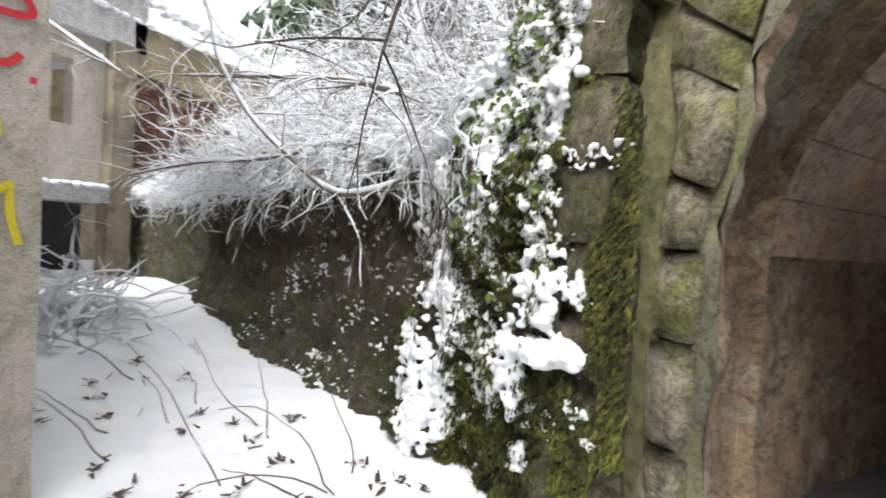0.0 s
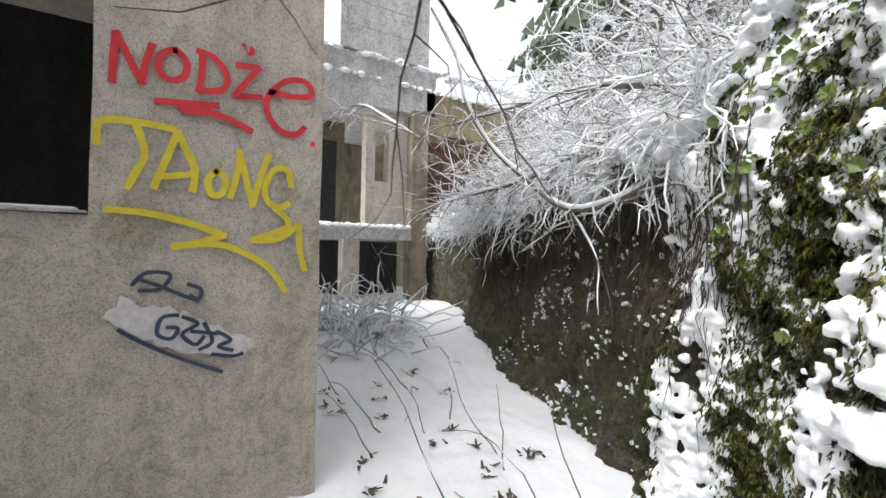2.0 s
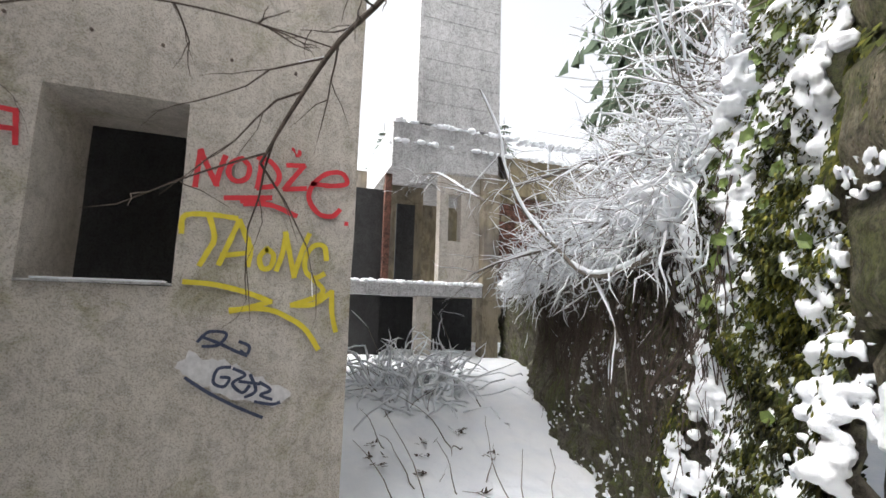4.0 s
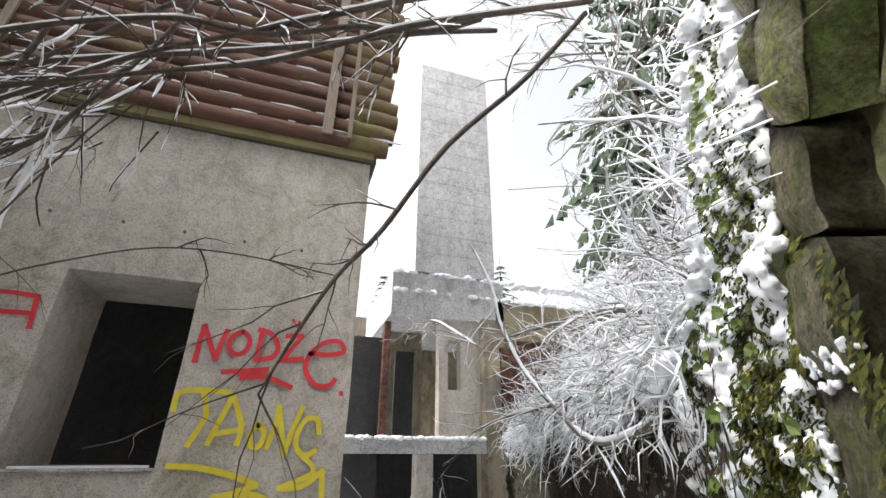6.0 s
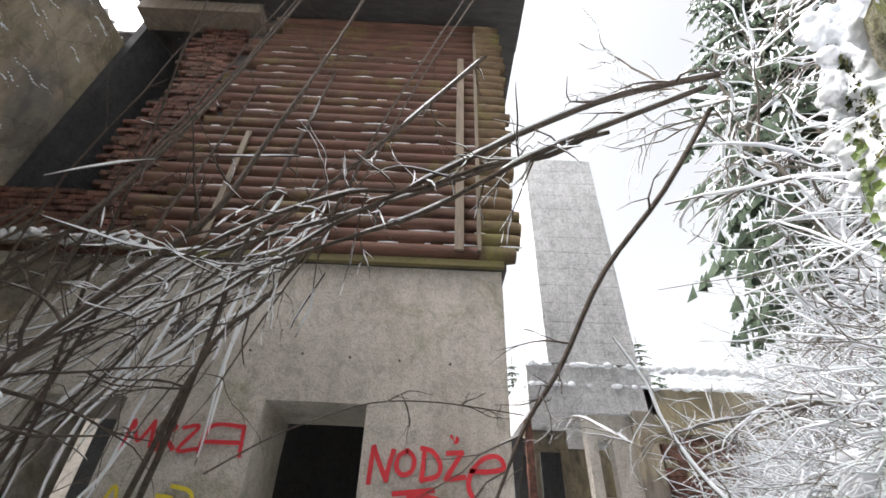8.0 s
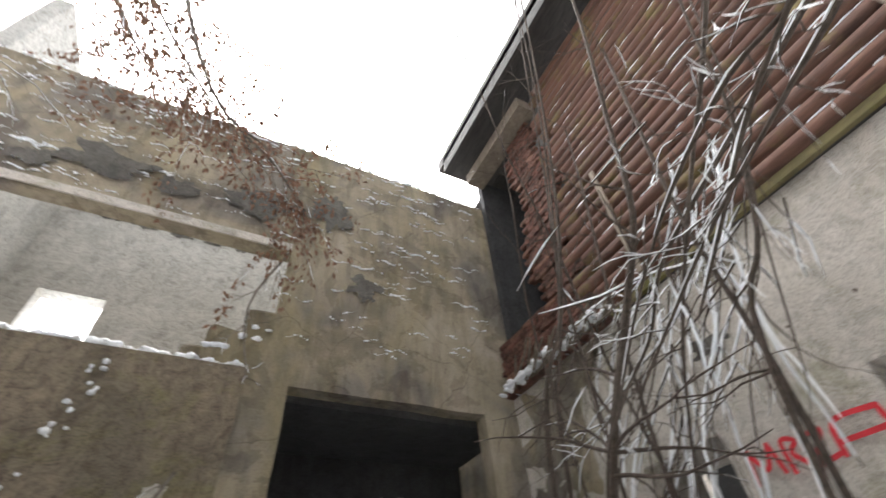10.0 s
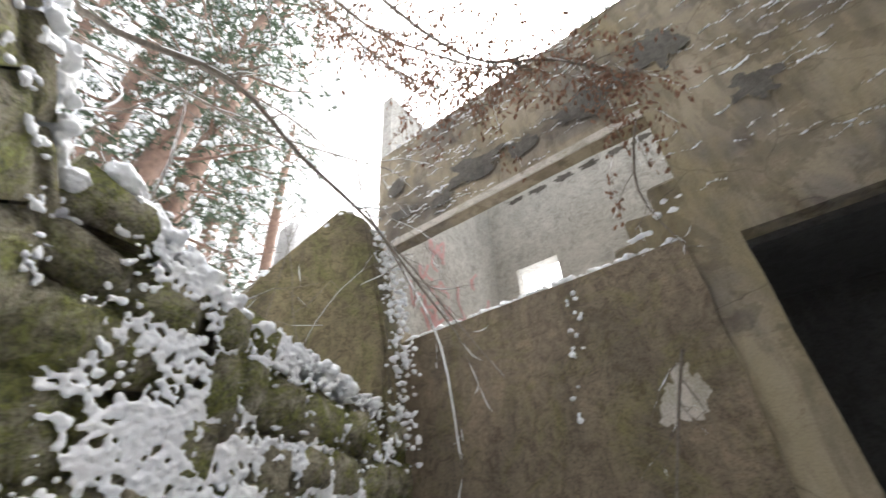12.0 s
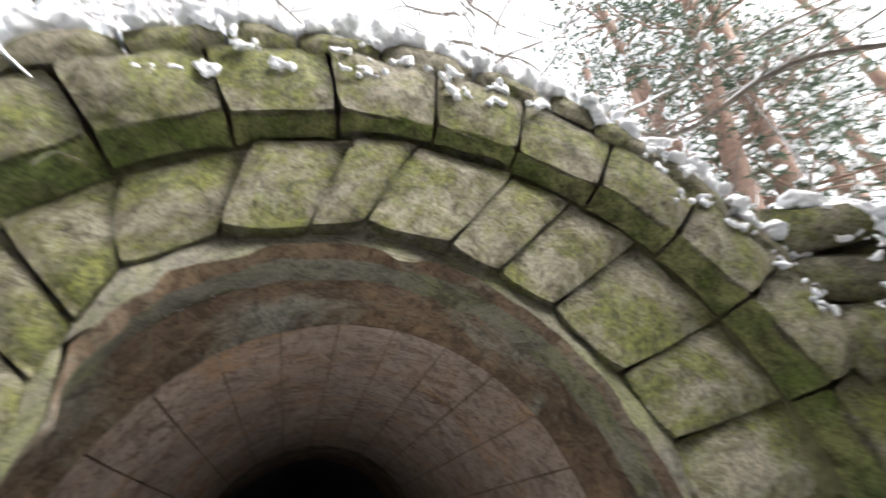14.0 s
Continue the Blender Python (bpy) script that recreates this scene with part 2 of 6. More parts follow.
RED = mat_plain("red_spray", (0.55, 0.025, 0.035), (0.68, 0.04, 0.055), 20.0, 0.7, 0.2, 0.002)
YELLOW = mat_plain("yellow_spray", (0.62, 0.50, 0.03), (0.74, 0.62, 0.05), 20.0, 0.7, 0.2, 0.002)
BLUE = mat_plain("navy_spray", (0.025, 0.035, 0.075), (0.06, 0.075, 0.13), 30.0, 0.7, 0.2, 0.002)
PINKWASH = mat_plain("faded_red_spray", (0.55, 0.40, 0.38), (0.52, 0.22, 0.22), 8.0, 0.8, 0.2, 0.002)
GREYPATCH = mat_plain("scuffed_whitewash", (0.50, 0.49, 0.49), (0.72, 0.71, 0.71), 22.0, 0.9, 0.3, 0.003)
METAL = mat_plain("rusty_metal", (0.07, 0.05, 0.04), (0.16, 0.12, 0.09), 40.0, 0.6, 0.4, 0.004)


# ---- mesh helpers ----
def mesh_of(name, verts, faces, material, smooth=False):
    me = bpy.data.meshes.new(name)
    me.from_pydata([tuple(v) for v in verts], [], faces)
    me.materials.append(material)
    if smooth:
        me.polygons.foreach_set("use_smooth", [True] * len(me.polygons))
    me.update()
    return me


def thing(name, verts, faces, material, label="", category="", kind="", group="", smooth=False, parent=None):
    ob = new(name, mesh_of(name, verts, faces, material, smooth))
    if parent is not None:
        ob.parent = parent
    return tagged(ob, label, category, group, kind)


def part(name, bm, material, parent, label=""):
    me = bpy.data.meshes.new(name)
    bmesh.ops.recalc_face_normals(bm, faces=bm.faces)
    bm.to_mesh(me)
    bm.free()
    me.materials.append(material)
    ob = new(name, me)
    ob.parent = parent
    return tagged(ob, label)


def empty(name, at, label, category, kind="", group=""):
    ob = new(name)
    ob.location = at
    ob.empty_display_size = 0.1
    return tagged(ob, label, category, group, kind)


def box_bm(lo, hi, bevel=0.0):
    bm = bmesh.new()
    bmesh.ops.create_cube(bm, size=1)
    lo, hi = Vector(lo), Vector(hi)
    for v in bm.verts:
        v.co = Vector([(lo[i] + hi[i]) / 2 + v.co[i] * (hi[i] - lo[i]) for i in range(3)])
    if bevel:
        bmesh.ops.bevel(bm, geom=list(bm.edges), offset=bevel, segments=2, affect="EDGES", profile=0.6)
    return bm


def slab(name, lo, hi, material, label="", category="", kind="", bevel=0.012, parent=None):
    bm = box_bm(lo, hi, bevel)
    me = bpy.data.meshes.new(name)
    bm.to_mesh(me)
    bm.free()
    me.materials.append(material)
    ob = new(name, me)
    if parent is not None:
        ob.parent = parent
    return tagged(ob, label, category, "", kind)


def pierced(name, us, vs, depth, holes, to_world, material, label, category, kind="structure", ragged=0.0, step=0.25):
    """A wall of some depth with rectangular holes (u0, v0, u1, v1) right through it; to_world takes (u, v, d)."""
    cu, cv = {us[0], us[1]}, {vs[0], vs[1]}
    for u0, v0, u1, v1 in holes:
        cu |= {u0, u1}
        cv |= {v0, v1}

    def finer(c, lo, hi):
        c = sorted(x for x in c if lo <= x <= hi)
        out = []
        for a, b in zip(c, c[1:]):
            k = max(1, int((b - a) / step))
            out += [a + (b - a) * i / k for i in range(k)]
        return out + [c[-1]]

    cu, cv = finer(cu, *us), finer(cv, *vs)

    def solid(i, j):
        if not (0 <= i < len(cu) - 1 and 0 <= j < len(cv) - 1):
            return False
        u, v = (cu[i] + cu[i + 1]) / 2, (cv[j] + cv[j + 1]) / 2
        return not any(h[0] < u < h[2] and h[1] < v < h[3] for h in holes)

    verts, index, faces = [], {}, []

    def vert(i, j, k):
        if (i, j, k) not in index:
            index[i, j, k] = len(verts)
            u, v = cu[i], cv[j]
            r = ragged
            w = noise.noise_vector(Vector((u * 2.1, v * 2.1, 3.0 + len(holes)))) * r
            verts.append(to_world(u + w.x, v + w.y, depth * k + w.z * 0.5))
        return index[i, j, k]

    for i in range(len(cu) - 1):
        for j in range(len(cv) - 1):
            if not solid(i, j):
                continue
            for k in (0, 1):
                faces.append([vert(i, j, k), vert(i + 1, j, k), vert(i + 1, j + 1, k), vert(i, j + 1, k)])
            for (di, dj), (a, b) in (((-1, 0), ((0, 0), (0, 1))), ((1, 0), ((1, 0), (1, 1))), ((0, -1), ((0, 0), (1, 0))), ((0, 1), ((0, 1), (1, 1)))):
                if not solid(i + di, j + dj):
                    faces.append([vert(i + a[0], j + a[1], 0), vert(i + b[0], j + b[1], 0), vert(i + b[0], j + b[1], 1), vert(i + a[0], j + a[1], 1)])
    bm = bmesh.new()
    bv = [bm.verts.new(v) for v in verts]
    for f in faces:
        bm.faces.new([bv[x] for x in f])
    bmesh.ops.recalc_face_normals(bm, faces=bm.faces)
    me = bpy.data.meshes.new(name)
    bm.to_mesh(me)
    bm.free()
    me.materials.append(material)
    return tagged(new(name, me), label, category, "", kind)


def tubes(lines, sides=4):
    """Verts and faces of tapered tubes along lines of (points, radii)."""
    verts, faces = [], []
    for pts, rad in lines:
        pts = [Vector(p) for p in pts]
        start = len(verts)
        for i, p in enumerate(pts):
            t = (pts[min(i + 1, len(pts) - 1)] - pts[max(i - 1, 0)]).normalized()
            a = t.cross(Vector((0.31, 0.17, 0.93)))
            a = a.normalized() if a.length > 1e-4 else Vector((1, 0, 0))
            b = t.cross(a)
            for k in range(sides):
                w = 2 * math.pi * k / sides
                verts.append(p + (a * math.cos(w) + b * math.sin(w)) * rad[i])
        for i in range(len(pts) - 1):
            for k in range(sides):
                k2 = (k + 1) % sides
                o = start + i * sides
                faces.append((o + k, o + k2, o + sides + k2, o + sides + k))
        faces.append(tuple(start + k for k in range(sides)))
        faces.append(tuple(start + (len(pts) - 1) * sides + k for k in reversed(range(sides))))
    return verts, faces


def lump(verts, faces, at, size, seed=0, rows=4, cols=7):
    """Adds one uneven rounded lump to verts and faces."""
    s, c = len(verts), Vector(at)
    def push(d):
        w = 1 + 0.35 * noise.noise(Vector((d.x * 1.4 + seed * 7.3, d.y * 1.4, d.z * 1.4)))
        verts.append(c + Vector((d.x * size[0], d.y * size[1], d.z * size[2])) * w)
    push(Vector((0, 0, 1)))
    for i in range(1, rows):
        th = math.pi * i / rows
        for k in range(cols):
            ph = 2 * math.pi * (k + 0.5 * (i % 2)) / cols
            push(Vector((math.sin(th) * math.cos(ph), math.sin(th) * math.sin(ph), math.cos(th))))
    push(Vector((0, 0, -1)))
    for k in range(cols):
        k2 = (k + 1) % cols
        faces.append((s, s + 1 + k, s + 1 + k2))
        for i in range(rows - 2):
            o = s + 1 + i * cols
            faces.append((o + k, o + cols + k, o + cols + k2, o + k2))
        o = s + 1 + (rows - 2) * cols
        faces.append((o + k, len(verts) - 1, o + k2))


def crook(start, way, length, rng, steps=6, bend=0.25, droop=0.0):
    """A crooked line of points that sets off along a way."""
    p, w, out = Vector(start), Vector(way).normalized(), [Vector(start)]
    for _ in range(steps):
        w = (w + Vector((rng.gauss(0, bend), rng.gauss(0, bend), rng.gauss(0, bend) - droop))).normalized()
        p = p + w * (length / steps)
        out.append(p.copy())
    return out


# ---- the plan ----
FX = -2.55                      # face of the house
NY = 2.47                       # its corner
WY = -2.77                      # face of the ruined wing
AD, AA = Vector((0.735, -0.678, 0)).normalized(), Vector((0.678, 0.735, 0)).normalized()
AC, AZ, AR = Vector((1.35, 2.58, 0)), 1.65, 2.04   # middle of the portal, its springing and the radius of its groove


def arch_world(s, z, d=0.0):
    """A place on the portal: s across it, z up, d into it. Its uphill flank closes in and comes forward to meet the rock."""
    a = min(max(-s / AR, 0), 1)
    f = min(max((3.0 - z) / 0.9, 0), 1)
    f = a * f * f * (3 - 2 * f) / (1 + (max(d, 0) / 0.22) ** 2)
    s += 0.54 * f
    d -= 0.12 * f
    return AC + AD * s + AA * d + Vector((0, 0, z))


def wall_line(u):
    """The foot of the retaining wall, from the portal (u = 0) to the far building (u = 1)."""
    knots = [(-0.20, 3.74), (-0.86, 4.06), (-1.70, 4.36), (-2.95, 4.82), (-4.6, 5.45), (-6.0, 5.95), (-8.6, 6.7)]
    x = min(max(u, 0), 0.9999) * (len(knots) - 1)
    i = int(x)
    t = x - i
    p = [Vector((*knots[min(max(i + k, 0), len(knots) - 1)], 0)) for k in (-1, 0, 1, 2)]
    return 0.5 * (2 * p[1] + (p[2] - p[0]) * t + (2 * p[0] - 5 * p[1] + 4 * p[2] - p[3]) * t * t + (3 * p[1] - p[0] - 3 * p[2] + p[3]) * t ** 3)


def wall_top(u):
    ks = [(0, 4.4), (0.10, 3.7), (0.13, 3.1), (0.17, 2.65), (0.23, 2.38), (0.4, 2.25), (0.6, 2.2), (0.85, 2.1), (1, 2.2)]
    for (a, x), (b, y) in zip(ks, ks[1:]):
        if u <= b:
            return x + (y - x) * (u - a) / (b - a)
    return ks[-1][1]


def ground_z(x, y):
    """Height of the snow that one walks on."""
    p = Vector((x, y, 0))
    h = 0.10 * noise.noise(p * 0.7) + 0.045 * noise.noise(p * 2.3 + Vector((5, 0, 0))) + 0.02 * noise.noise(p * 6)
    h += 0.10
    if -6 < x < 2 and 0 < y < 6:
        h += 0.018 * noise.noise(p * 14) - 0.10 * max(noise.noise(p * 3.7 + Vector((1, 7, 3))) - 0.42, 0)
    t = min(max((-x - 2.2) / 4.0, 0), 1)
    h += 0.45 * t * t * (3 - 2 * t)
    return h


# ---- large structure ----
def build_ground():
    xs = sorted({round(-12 + 0.5 * i, 3) for i in range(50)} | {round(-6.5 + 0.06 * i, 3) for i in range(120)})
    ys = sorted({round(-14 + 0.6 * i, 3) for i in range(60)} | {round(1.8 + 0.06 * i, 3) for i in range(64)})
    xs = [-900, -300, -120, -60, -35, -22] + xs + [16, 25, 40, 70, 140, 320, 900]
    ys = [-900, -300, -120, -60, -35, -22] + ys + [25, 32, 45, 75, 150, 320, 900]
    verts = [(x, y, ground_z(x, y)) for x in xs for y in ys]
    m = len(ys)
    faces = [(i * m + j, (i + 1) * m + j, (i + 1) * m + j + 1, i * m + j + 1) for i in range(len(xs) - 1) for j in range(m - 1)]
    thing("ground", verts, faces, SNOW, "uneven fresh snow over the trodden yard", "ground", "structure", smooth=True)


def bank_height(i, back):
    """Height of the wooded bank at the edge point i, so far behind it."""
    base = BANK[i][1]
    return base + (0.85 * min(back, 8) + 0.4 * max(min(back - 8, 40), 0)) * BANK[i][2] + 0.3 * noise.noise(Vector((i * 0.4, back * 0.5, 1.0))) * min(back, 1)


BANK = [(wall_line(u / 14) + Vector((0.10, 0.28, 0)), wall_top(u / 14) - 0.04, 1.0) for u in range(14, -1, -1)]
BANK += [(arch_world(2.5 * math.cos(w), 0, 0.34), AZ + 2.62 * math.sin(w), 0.55) for w in [math.pi * k / 12 for k in range(10, 2, -1)]]
BANK += [(Vector((3.15, 0.55, 0)), 3.42, 0.22), (Vector((3.3, 0.1, 0)), 3.2, 0.2), (Vector((3.55, -0.6, 0)), 3.05, 0.2), (Vector((3.75, -1.3, 0)), 2.95, 0.2), (Vector((3.95, -1.9, 0)), 2.9, 0.2)]
BANK_MID = Vector((-4.0, -8.0, 0))


def build_bank():
    backs = [0, 0.12, 0.3, 0.6, 1, 1.6, 2.4, 3.5, 5, 7, 10, 15, 24, 40]
    verts, faces = [], []
    n = len(backs)
    for i, (p, z, k) in enumerate(BANK):
        w = (p - BANK_MID).normalized()
        for bk in backs:
            q = p + w * bk
            verts.append((q.x, q.y, bank_height(i, bk)))
    for i in range(len(BANK) - 1):
        for j in range(n - 1):
            faces.append((i * n + j, (i + 1) * n + j, (i + 1) * n + j + 1, i * n + j + 1))
    thing("ground_bank", verts, faces, SNOW, "snow-covered wooded bank above the wall and the tunnel", "bank", "structure", smooth=True)


build_ground()
build_bank()


def build_house():
    h = pierced("wall_house", (WY - 0.3, NY), (-0.6, 4.22), 0.72,
                [(0.57, 1.75, 1.365, 2.945), (-1.22, 1.75, -0.47, 2.93), (-2.55, 1.55, -2.0, 2.69)],
                lambda u, v, d: Vector((FX - d, u, v)), FACADE, "grey weathered render wall of the house with square window holes", "wall", ragged=0.008, step=0.12)
    slab("wall_house_end", (-7.0, NY - 0.40, -0.6), (FX - 0.724, NY - 0.003, 4.22), FACADE, "grey render end wall of the house", "wall", "structure")
    slab("wall_house_back", (-7.4, -12, -0.6), (-7.004, NY - 0.003, 8.4), FACADE, "plain back wall of the house", "wall", "structure")
    # Unlit room: its darkness is put into the colour of wall, floor and ceiling.
    slab("wall_room", (-5.6, -2.6, 0.5), (-5.4, NY - 0.41, 4.2), DARKROOM, "inner wall of the house, coloured near-black as unlit", "wall", "structure")
    slab("floor_house", (-5.4, -2.9, 0.6), (FX - 0.73, NY - 0.41, 0.9), DARKROOM, "rubble floor inside the house, coloured near-black as unlit", "floor", "structure")
    slab("ceiling_house", (-6.99, -3.0, 4.0), (FX - 0.73, NY - 0.41, 4.2), DARKROOM, "concrete ceiling inside the house, coloured near-black as unlit", "ceiling", "structure")


build_house()


def build_log_storey():
    house = empty("log_storey", (FX, 0, 4.25), "upper storey clad in brown stained half logs under a wide eave", "building")
    inv = Matrix.Translation((-FX, 0, -4.25))
    def own(ob):
        ob.matrix_parent_inverse = house.matrix_basis.inverted()
        return ob
    # Added panels, coloured near-black for the unlit void behind the broken wall.
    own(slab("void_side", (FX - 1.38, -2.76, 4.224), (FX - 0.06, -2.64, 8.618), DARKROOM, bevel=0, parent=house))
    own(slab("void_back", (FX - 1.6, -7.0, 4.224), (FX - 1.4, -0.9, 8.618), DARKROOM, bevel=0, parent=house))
    own(slab("wall_plate", (FX + 0.02, -2.5, 8.15), (-2.2, -0.8, 8.40), BOARD, "grey wall plate under the eave", bevel=0.01, parent=house))
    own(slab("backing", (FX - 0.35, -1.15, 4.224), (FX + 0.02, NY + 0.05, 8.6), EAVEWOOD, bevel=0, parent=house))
    own(slab("sill_strip", (FX - 0.02, -1.2, 4.226), (FX + 0.07, NY + 0.02, 4.30), SILLWOOD, "yellow-green mossy batten", bevel=0.006, parent=house))
    rng = random.Random(4)
    n, z = 27, 4.38
    for i in range(n):
        r = 0.088 + rng.uniform(-0.006, 0.006)
        y1 = NY + 0.16 + rng.uniform(-0.03, 0.05)
        cut = max(-1.05, -1.05 + (i - 3) * 0.02) + rng.uniform(-0.25, 0.15)
        for nm, a, b, mat, rr in (("log", cut, NY - 0.22, LOGS, r), ("log_end", NY - 0.216, y1, LOGEND, r * 1.06)):
            verts, faces = [], []
            segs, m = 14, (8 if nm == "log" else 3)
            for k in range(m + 1):
                y = a + (b - a) * k / m
                q = rr * (1 - (0.16 if nm == "log_end" and k == m else 0.0))
                for j in range(segs):
                    w = 2 * math.pi * j / segs
                    wob = 0.006 * noise.noise(Vector((y * 2, i * 3.1, j * 0.5)))
                    verts.append((FX + 0.035 + math.cos(w) * (q + wob) - FX, y, z + math.sin(w) * (q + wob) - 4.25))
            for k in range(m):
                for j in range(segs):
                    j2 = (j + 1) % segs
                    faces.append((k * segs + j, k * segs + j2, (k + 1) * segs + j2, (k + 1) * segs + j))
            faces.append(tuple(range(segs)))
            faces.append(tuple(m * segs + j for j in reversed(range(segs))))
            ob = new(nm, mesh_of(nm, verts, faces, mat, True))
            ob.parent = house
        # thin broken lines of snow caught on the log
        v, f = [], []
        y = cut + rng.uniform(0, 0.4)
        while y < NY + 0.05 and i < 24:
            L = rng.uniform(0.05, 0.34)
            if rng.random() < 0.45 - 0.008 * i:
                m = max(3, int(L / 0.05))
                pts = [(0.035 + r * 0.62, y + L * q / m, z - 4.25 + r * 0.80 + 0.006 * noise.noise(Vector((y * 5, q, i)))) for q in range(m + 1)]
                rad = [0.003 + 0.010 * math.sin(math.pi * (q + 0.4) / (m + 0.8)) * rng.uniform(0.6, 1.2) for q in range(m + 1)]
                a, b = tubes([(pts, rad)], 5)
                f += [tuple(len(v) + q for q in face) for face in b]
                v += a
            y += L + rng.uniform(0.03, 0.3)
        if v:
            ob = tagged(new("log_snow", mesh_of("log_snow", v, f, SNOW, True)), kind="stuff")
            ob.parent = house
        z += 0.158
    # boards nailed upright over the logs
    for y, top, w in ((2.06, 7.6, 0.045), (NY - 0.218, 8.3, 0.02), (-0.35, 5.9, 0.03)):
        own(slab("nailed_board", (FX + 0.118, y - w, 4.36), (FX + 0.145, y + w, top), BOARD, "grey upright board", bevel=0.004, parent=house))
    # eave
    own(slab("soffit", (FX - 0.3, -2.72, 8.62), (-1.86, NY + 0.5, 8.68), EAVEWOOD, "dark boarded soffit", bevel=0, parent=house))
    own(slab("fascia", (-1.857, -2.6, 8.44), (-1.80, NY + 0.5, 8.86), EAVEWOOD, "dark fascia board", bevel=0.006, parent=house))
    own(slab("roof_board", (-7.0, -7.0, 8.622), (FX - 0.31, -2.3, 8.68), EAVEWOOD, bevel=0, parent=house))
    own(slab("roof", (-7.0, -2.8, 8.69), (-1.80, NY + 0.5, 8.98), EAVEWOOD, bevel=0.01, parent=house))
    own(slab("roof_snow", (-7.0, -2.5, 8.984), (-1.82, NY + 0.5, 9.08), SNOW, "snow on the roof edge", bevel=0.03, parent=house))


build_log_storey()


def build_wing():
    pierced("wall_wing", (-2.62, 4.65), (-0.6, 7.9), 0.20,
            [(-2.1, -0.7, 0.18, 3.97), (0.45, 4.16, 4.42, 5.72), (0.62, 4.07, 4.42, 4.17)],
            lambda u, v, d: Vector((u, WY - d, v)), WING, "brown stained render wall of a roofless ruined wing", "wall", ragged=0.02, step=0.12)
    pierced("wall_wing_back", (-2.5, 4.4), (0.0, 9.6), 0.3, [(2.96, 4.1, 3.9, 6.72)], lambda u, v, d: Vector((u, -6.2 - d, v)), INNER, "pale inner wall of the ruined wing", "wall")
    pierced("wall_wing_end", (-6.5, WY - 0.004), (4.0, 9.6), 0.24, [], lambda u, v, d: Vector((4.41 + d, u, v)), INNER, "pale end wall with faded red graffiti", "wall")
    slab("cornice", (0.46, WY + 0.003, 5.72), (4.64, WY + 0.028, 5.84), FACADE, "pale rendered moulding under the beam", "cornice", "structure", bevel=0.012)
    rng = random.Random(14)
    for k, (x, z, w, hh) in enumerate(((0.58, 4.18, 0.32, 0.62), (0.86, 4.12, 0.36, 0.40), (1.12, 4.1, 0.24, 0.18), (4.3, 4.1, 0.3, 0.24))):
        bm = box_bm((x - w / 2, WY - 0.30, z - 0.1), (x + w / 2, WY - 0.012, z + hh), 0.05)
        for v in bm.verts:
            v.co += noise.noise_vector(v.co * 6) * 0.05
        me = bpy.data.meshes.new("wall_stub")
        bm.to_mesh(me)
        bm.free()
        me.materials.append(WING)
        tagged(new("wall_stub", me), "broken stub of stained wall at the opening", "wall", kind="structure")
    pierced("wall_parapet", (0.60, 4.64), (-0.6, 4.07), 0.046, [], lambda u, v, d: Vector((u + 0.03 * noise.noise(Vector((0, v * 3, 2))), WY + 0.05 - d, v)), PARAPET, "dark brown damp render on the lower wall of the wing", "wall", ragged=0.012, step=0.12)
    # Added slab: its near-black colour makes the room's shade under the floor.
    slab("ceiling_room", (-2.55, -6.19, 3.90), (9.0, WY - 0.215, 3.985), DARKROOM, "ceiling of the lower room, coloured near-black as unlit", "ceiling", "structure", bevel=0)
    slab("floor_wing", (-2.5, -6.19, 3.99), (9.0, WY - 0.33, 4.06), WING, "dirty upper floor slab", "floor", "structure")
    # The back wall's colour holds the darkness of the unlit room.
    slab("wall_room_back", (-2.6, -4.6, -0.6), (9.0, -4.4, 3.98), GREYROOM, "grey back wall of the lower room, coloured dark as unlit", "wall", "structure")
    slab("wall_wing_side", (-2.9, -6.5, -0.6), (-2.63, WY - 0.33, 7.6), WING, "stained side wall", "wall", "structure")


build_wing()


def build_pier():
    bm = bmesh.new()
    a = [bm.verts.new(v) for v in ((3.42, -1.82, -0.6), (5.3, -0.62, -0.6), (5.3, -0.62, 3.9), (4.02, -1.5, 5.56), (3.80, -1.75, 5.42), (3.44, -1.82, 3.6))]
    bm.faces.new(a)
    r = bmesh.ops.extrude_face_region(bm, geom=list(bm.faces))
    for v in r["geom"]:
        if isinstance(v, bmesh.types.BMVert):
            v.co += Vector((0.22, -0.55, 0))
    bmesh.ops.bevel(bm, geom=list(bm.edges), offset=0.03, segments=2, affect="EDGES")
    bmesh.ops.recalc_face_normals(bm, faces=bm.faces)
    me = bpy.data.meshes.new("pier")
    bm.to_mesh(me)
    bm.free()
    me.materials.append(PIERC)
    tagged(new("buttress", me), "mossy concrete buttress with snow on its sloping top", "buttress", kind="structure")


build_pier()


def build_far():
    chim = empty("concrete_chimney", (-8.6, 5.4, 5.6), "tall pale concrete shaft with board marks", "chimney")
    z = 5.6
    for i in range(13):
        ob = slab("shaft_course", (-9.9, 4.4, z), (-8.2, 6.4, z + 0.497), CONCRETE, bevel=0.012, parent=chim)
        ob.matrix_parent_inverse = chim.matrix_basis.inverted()
        z += 0.5
    slab("wall_far", (-12, 2.2, -0.5), (-11.7, 12, 5.4), WING, "stained wall of the far building", "wall", "structure")
    slab("ceiling_far", (-11.6, 3.9, 4.55), (-8.2, 6.6, 5.55), CONCRETE, "pale concrete canopy slab", "canopy", "structure")


build_far()


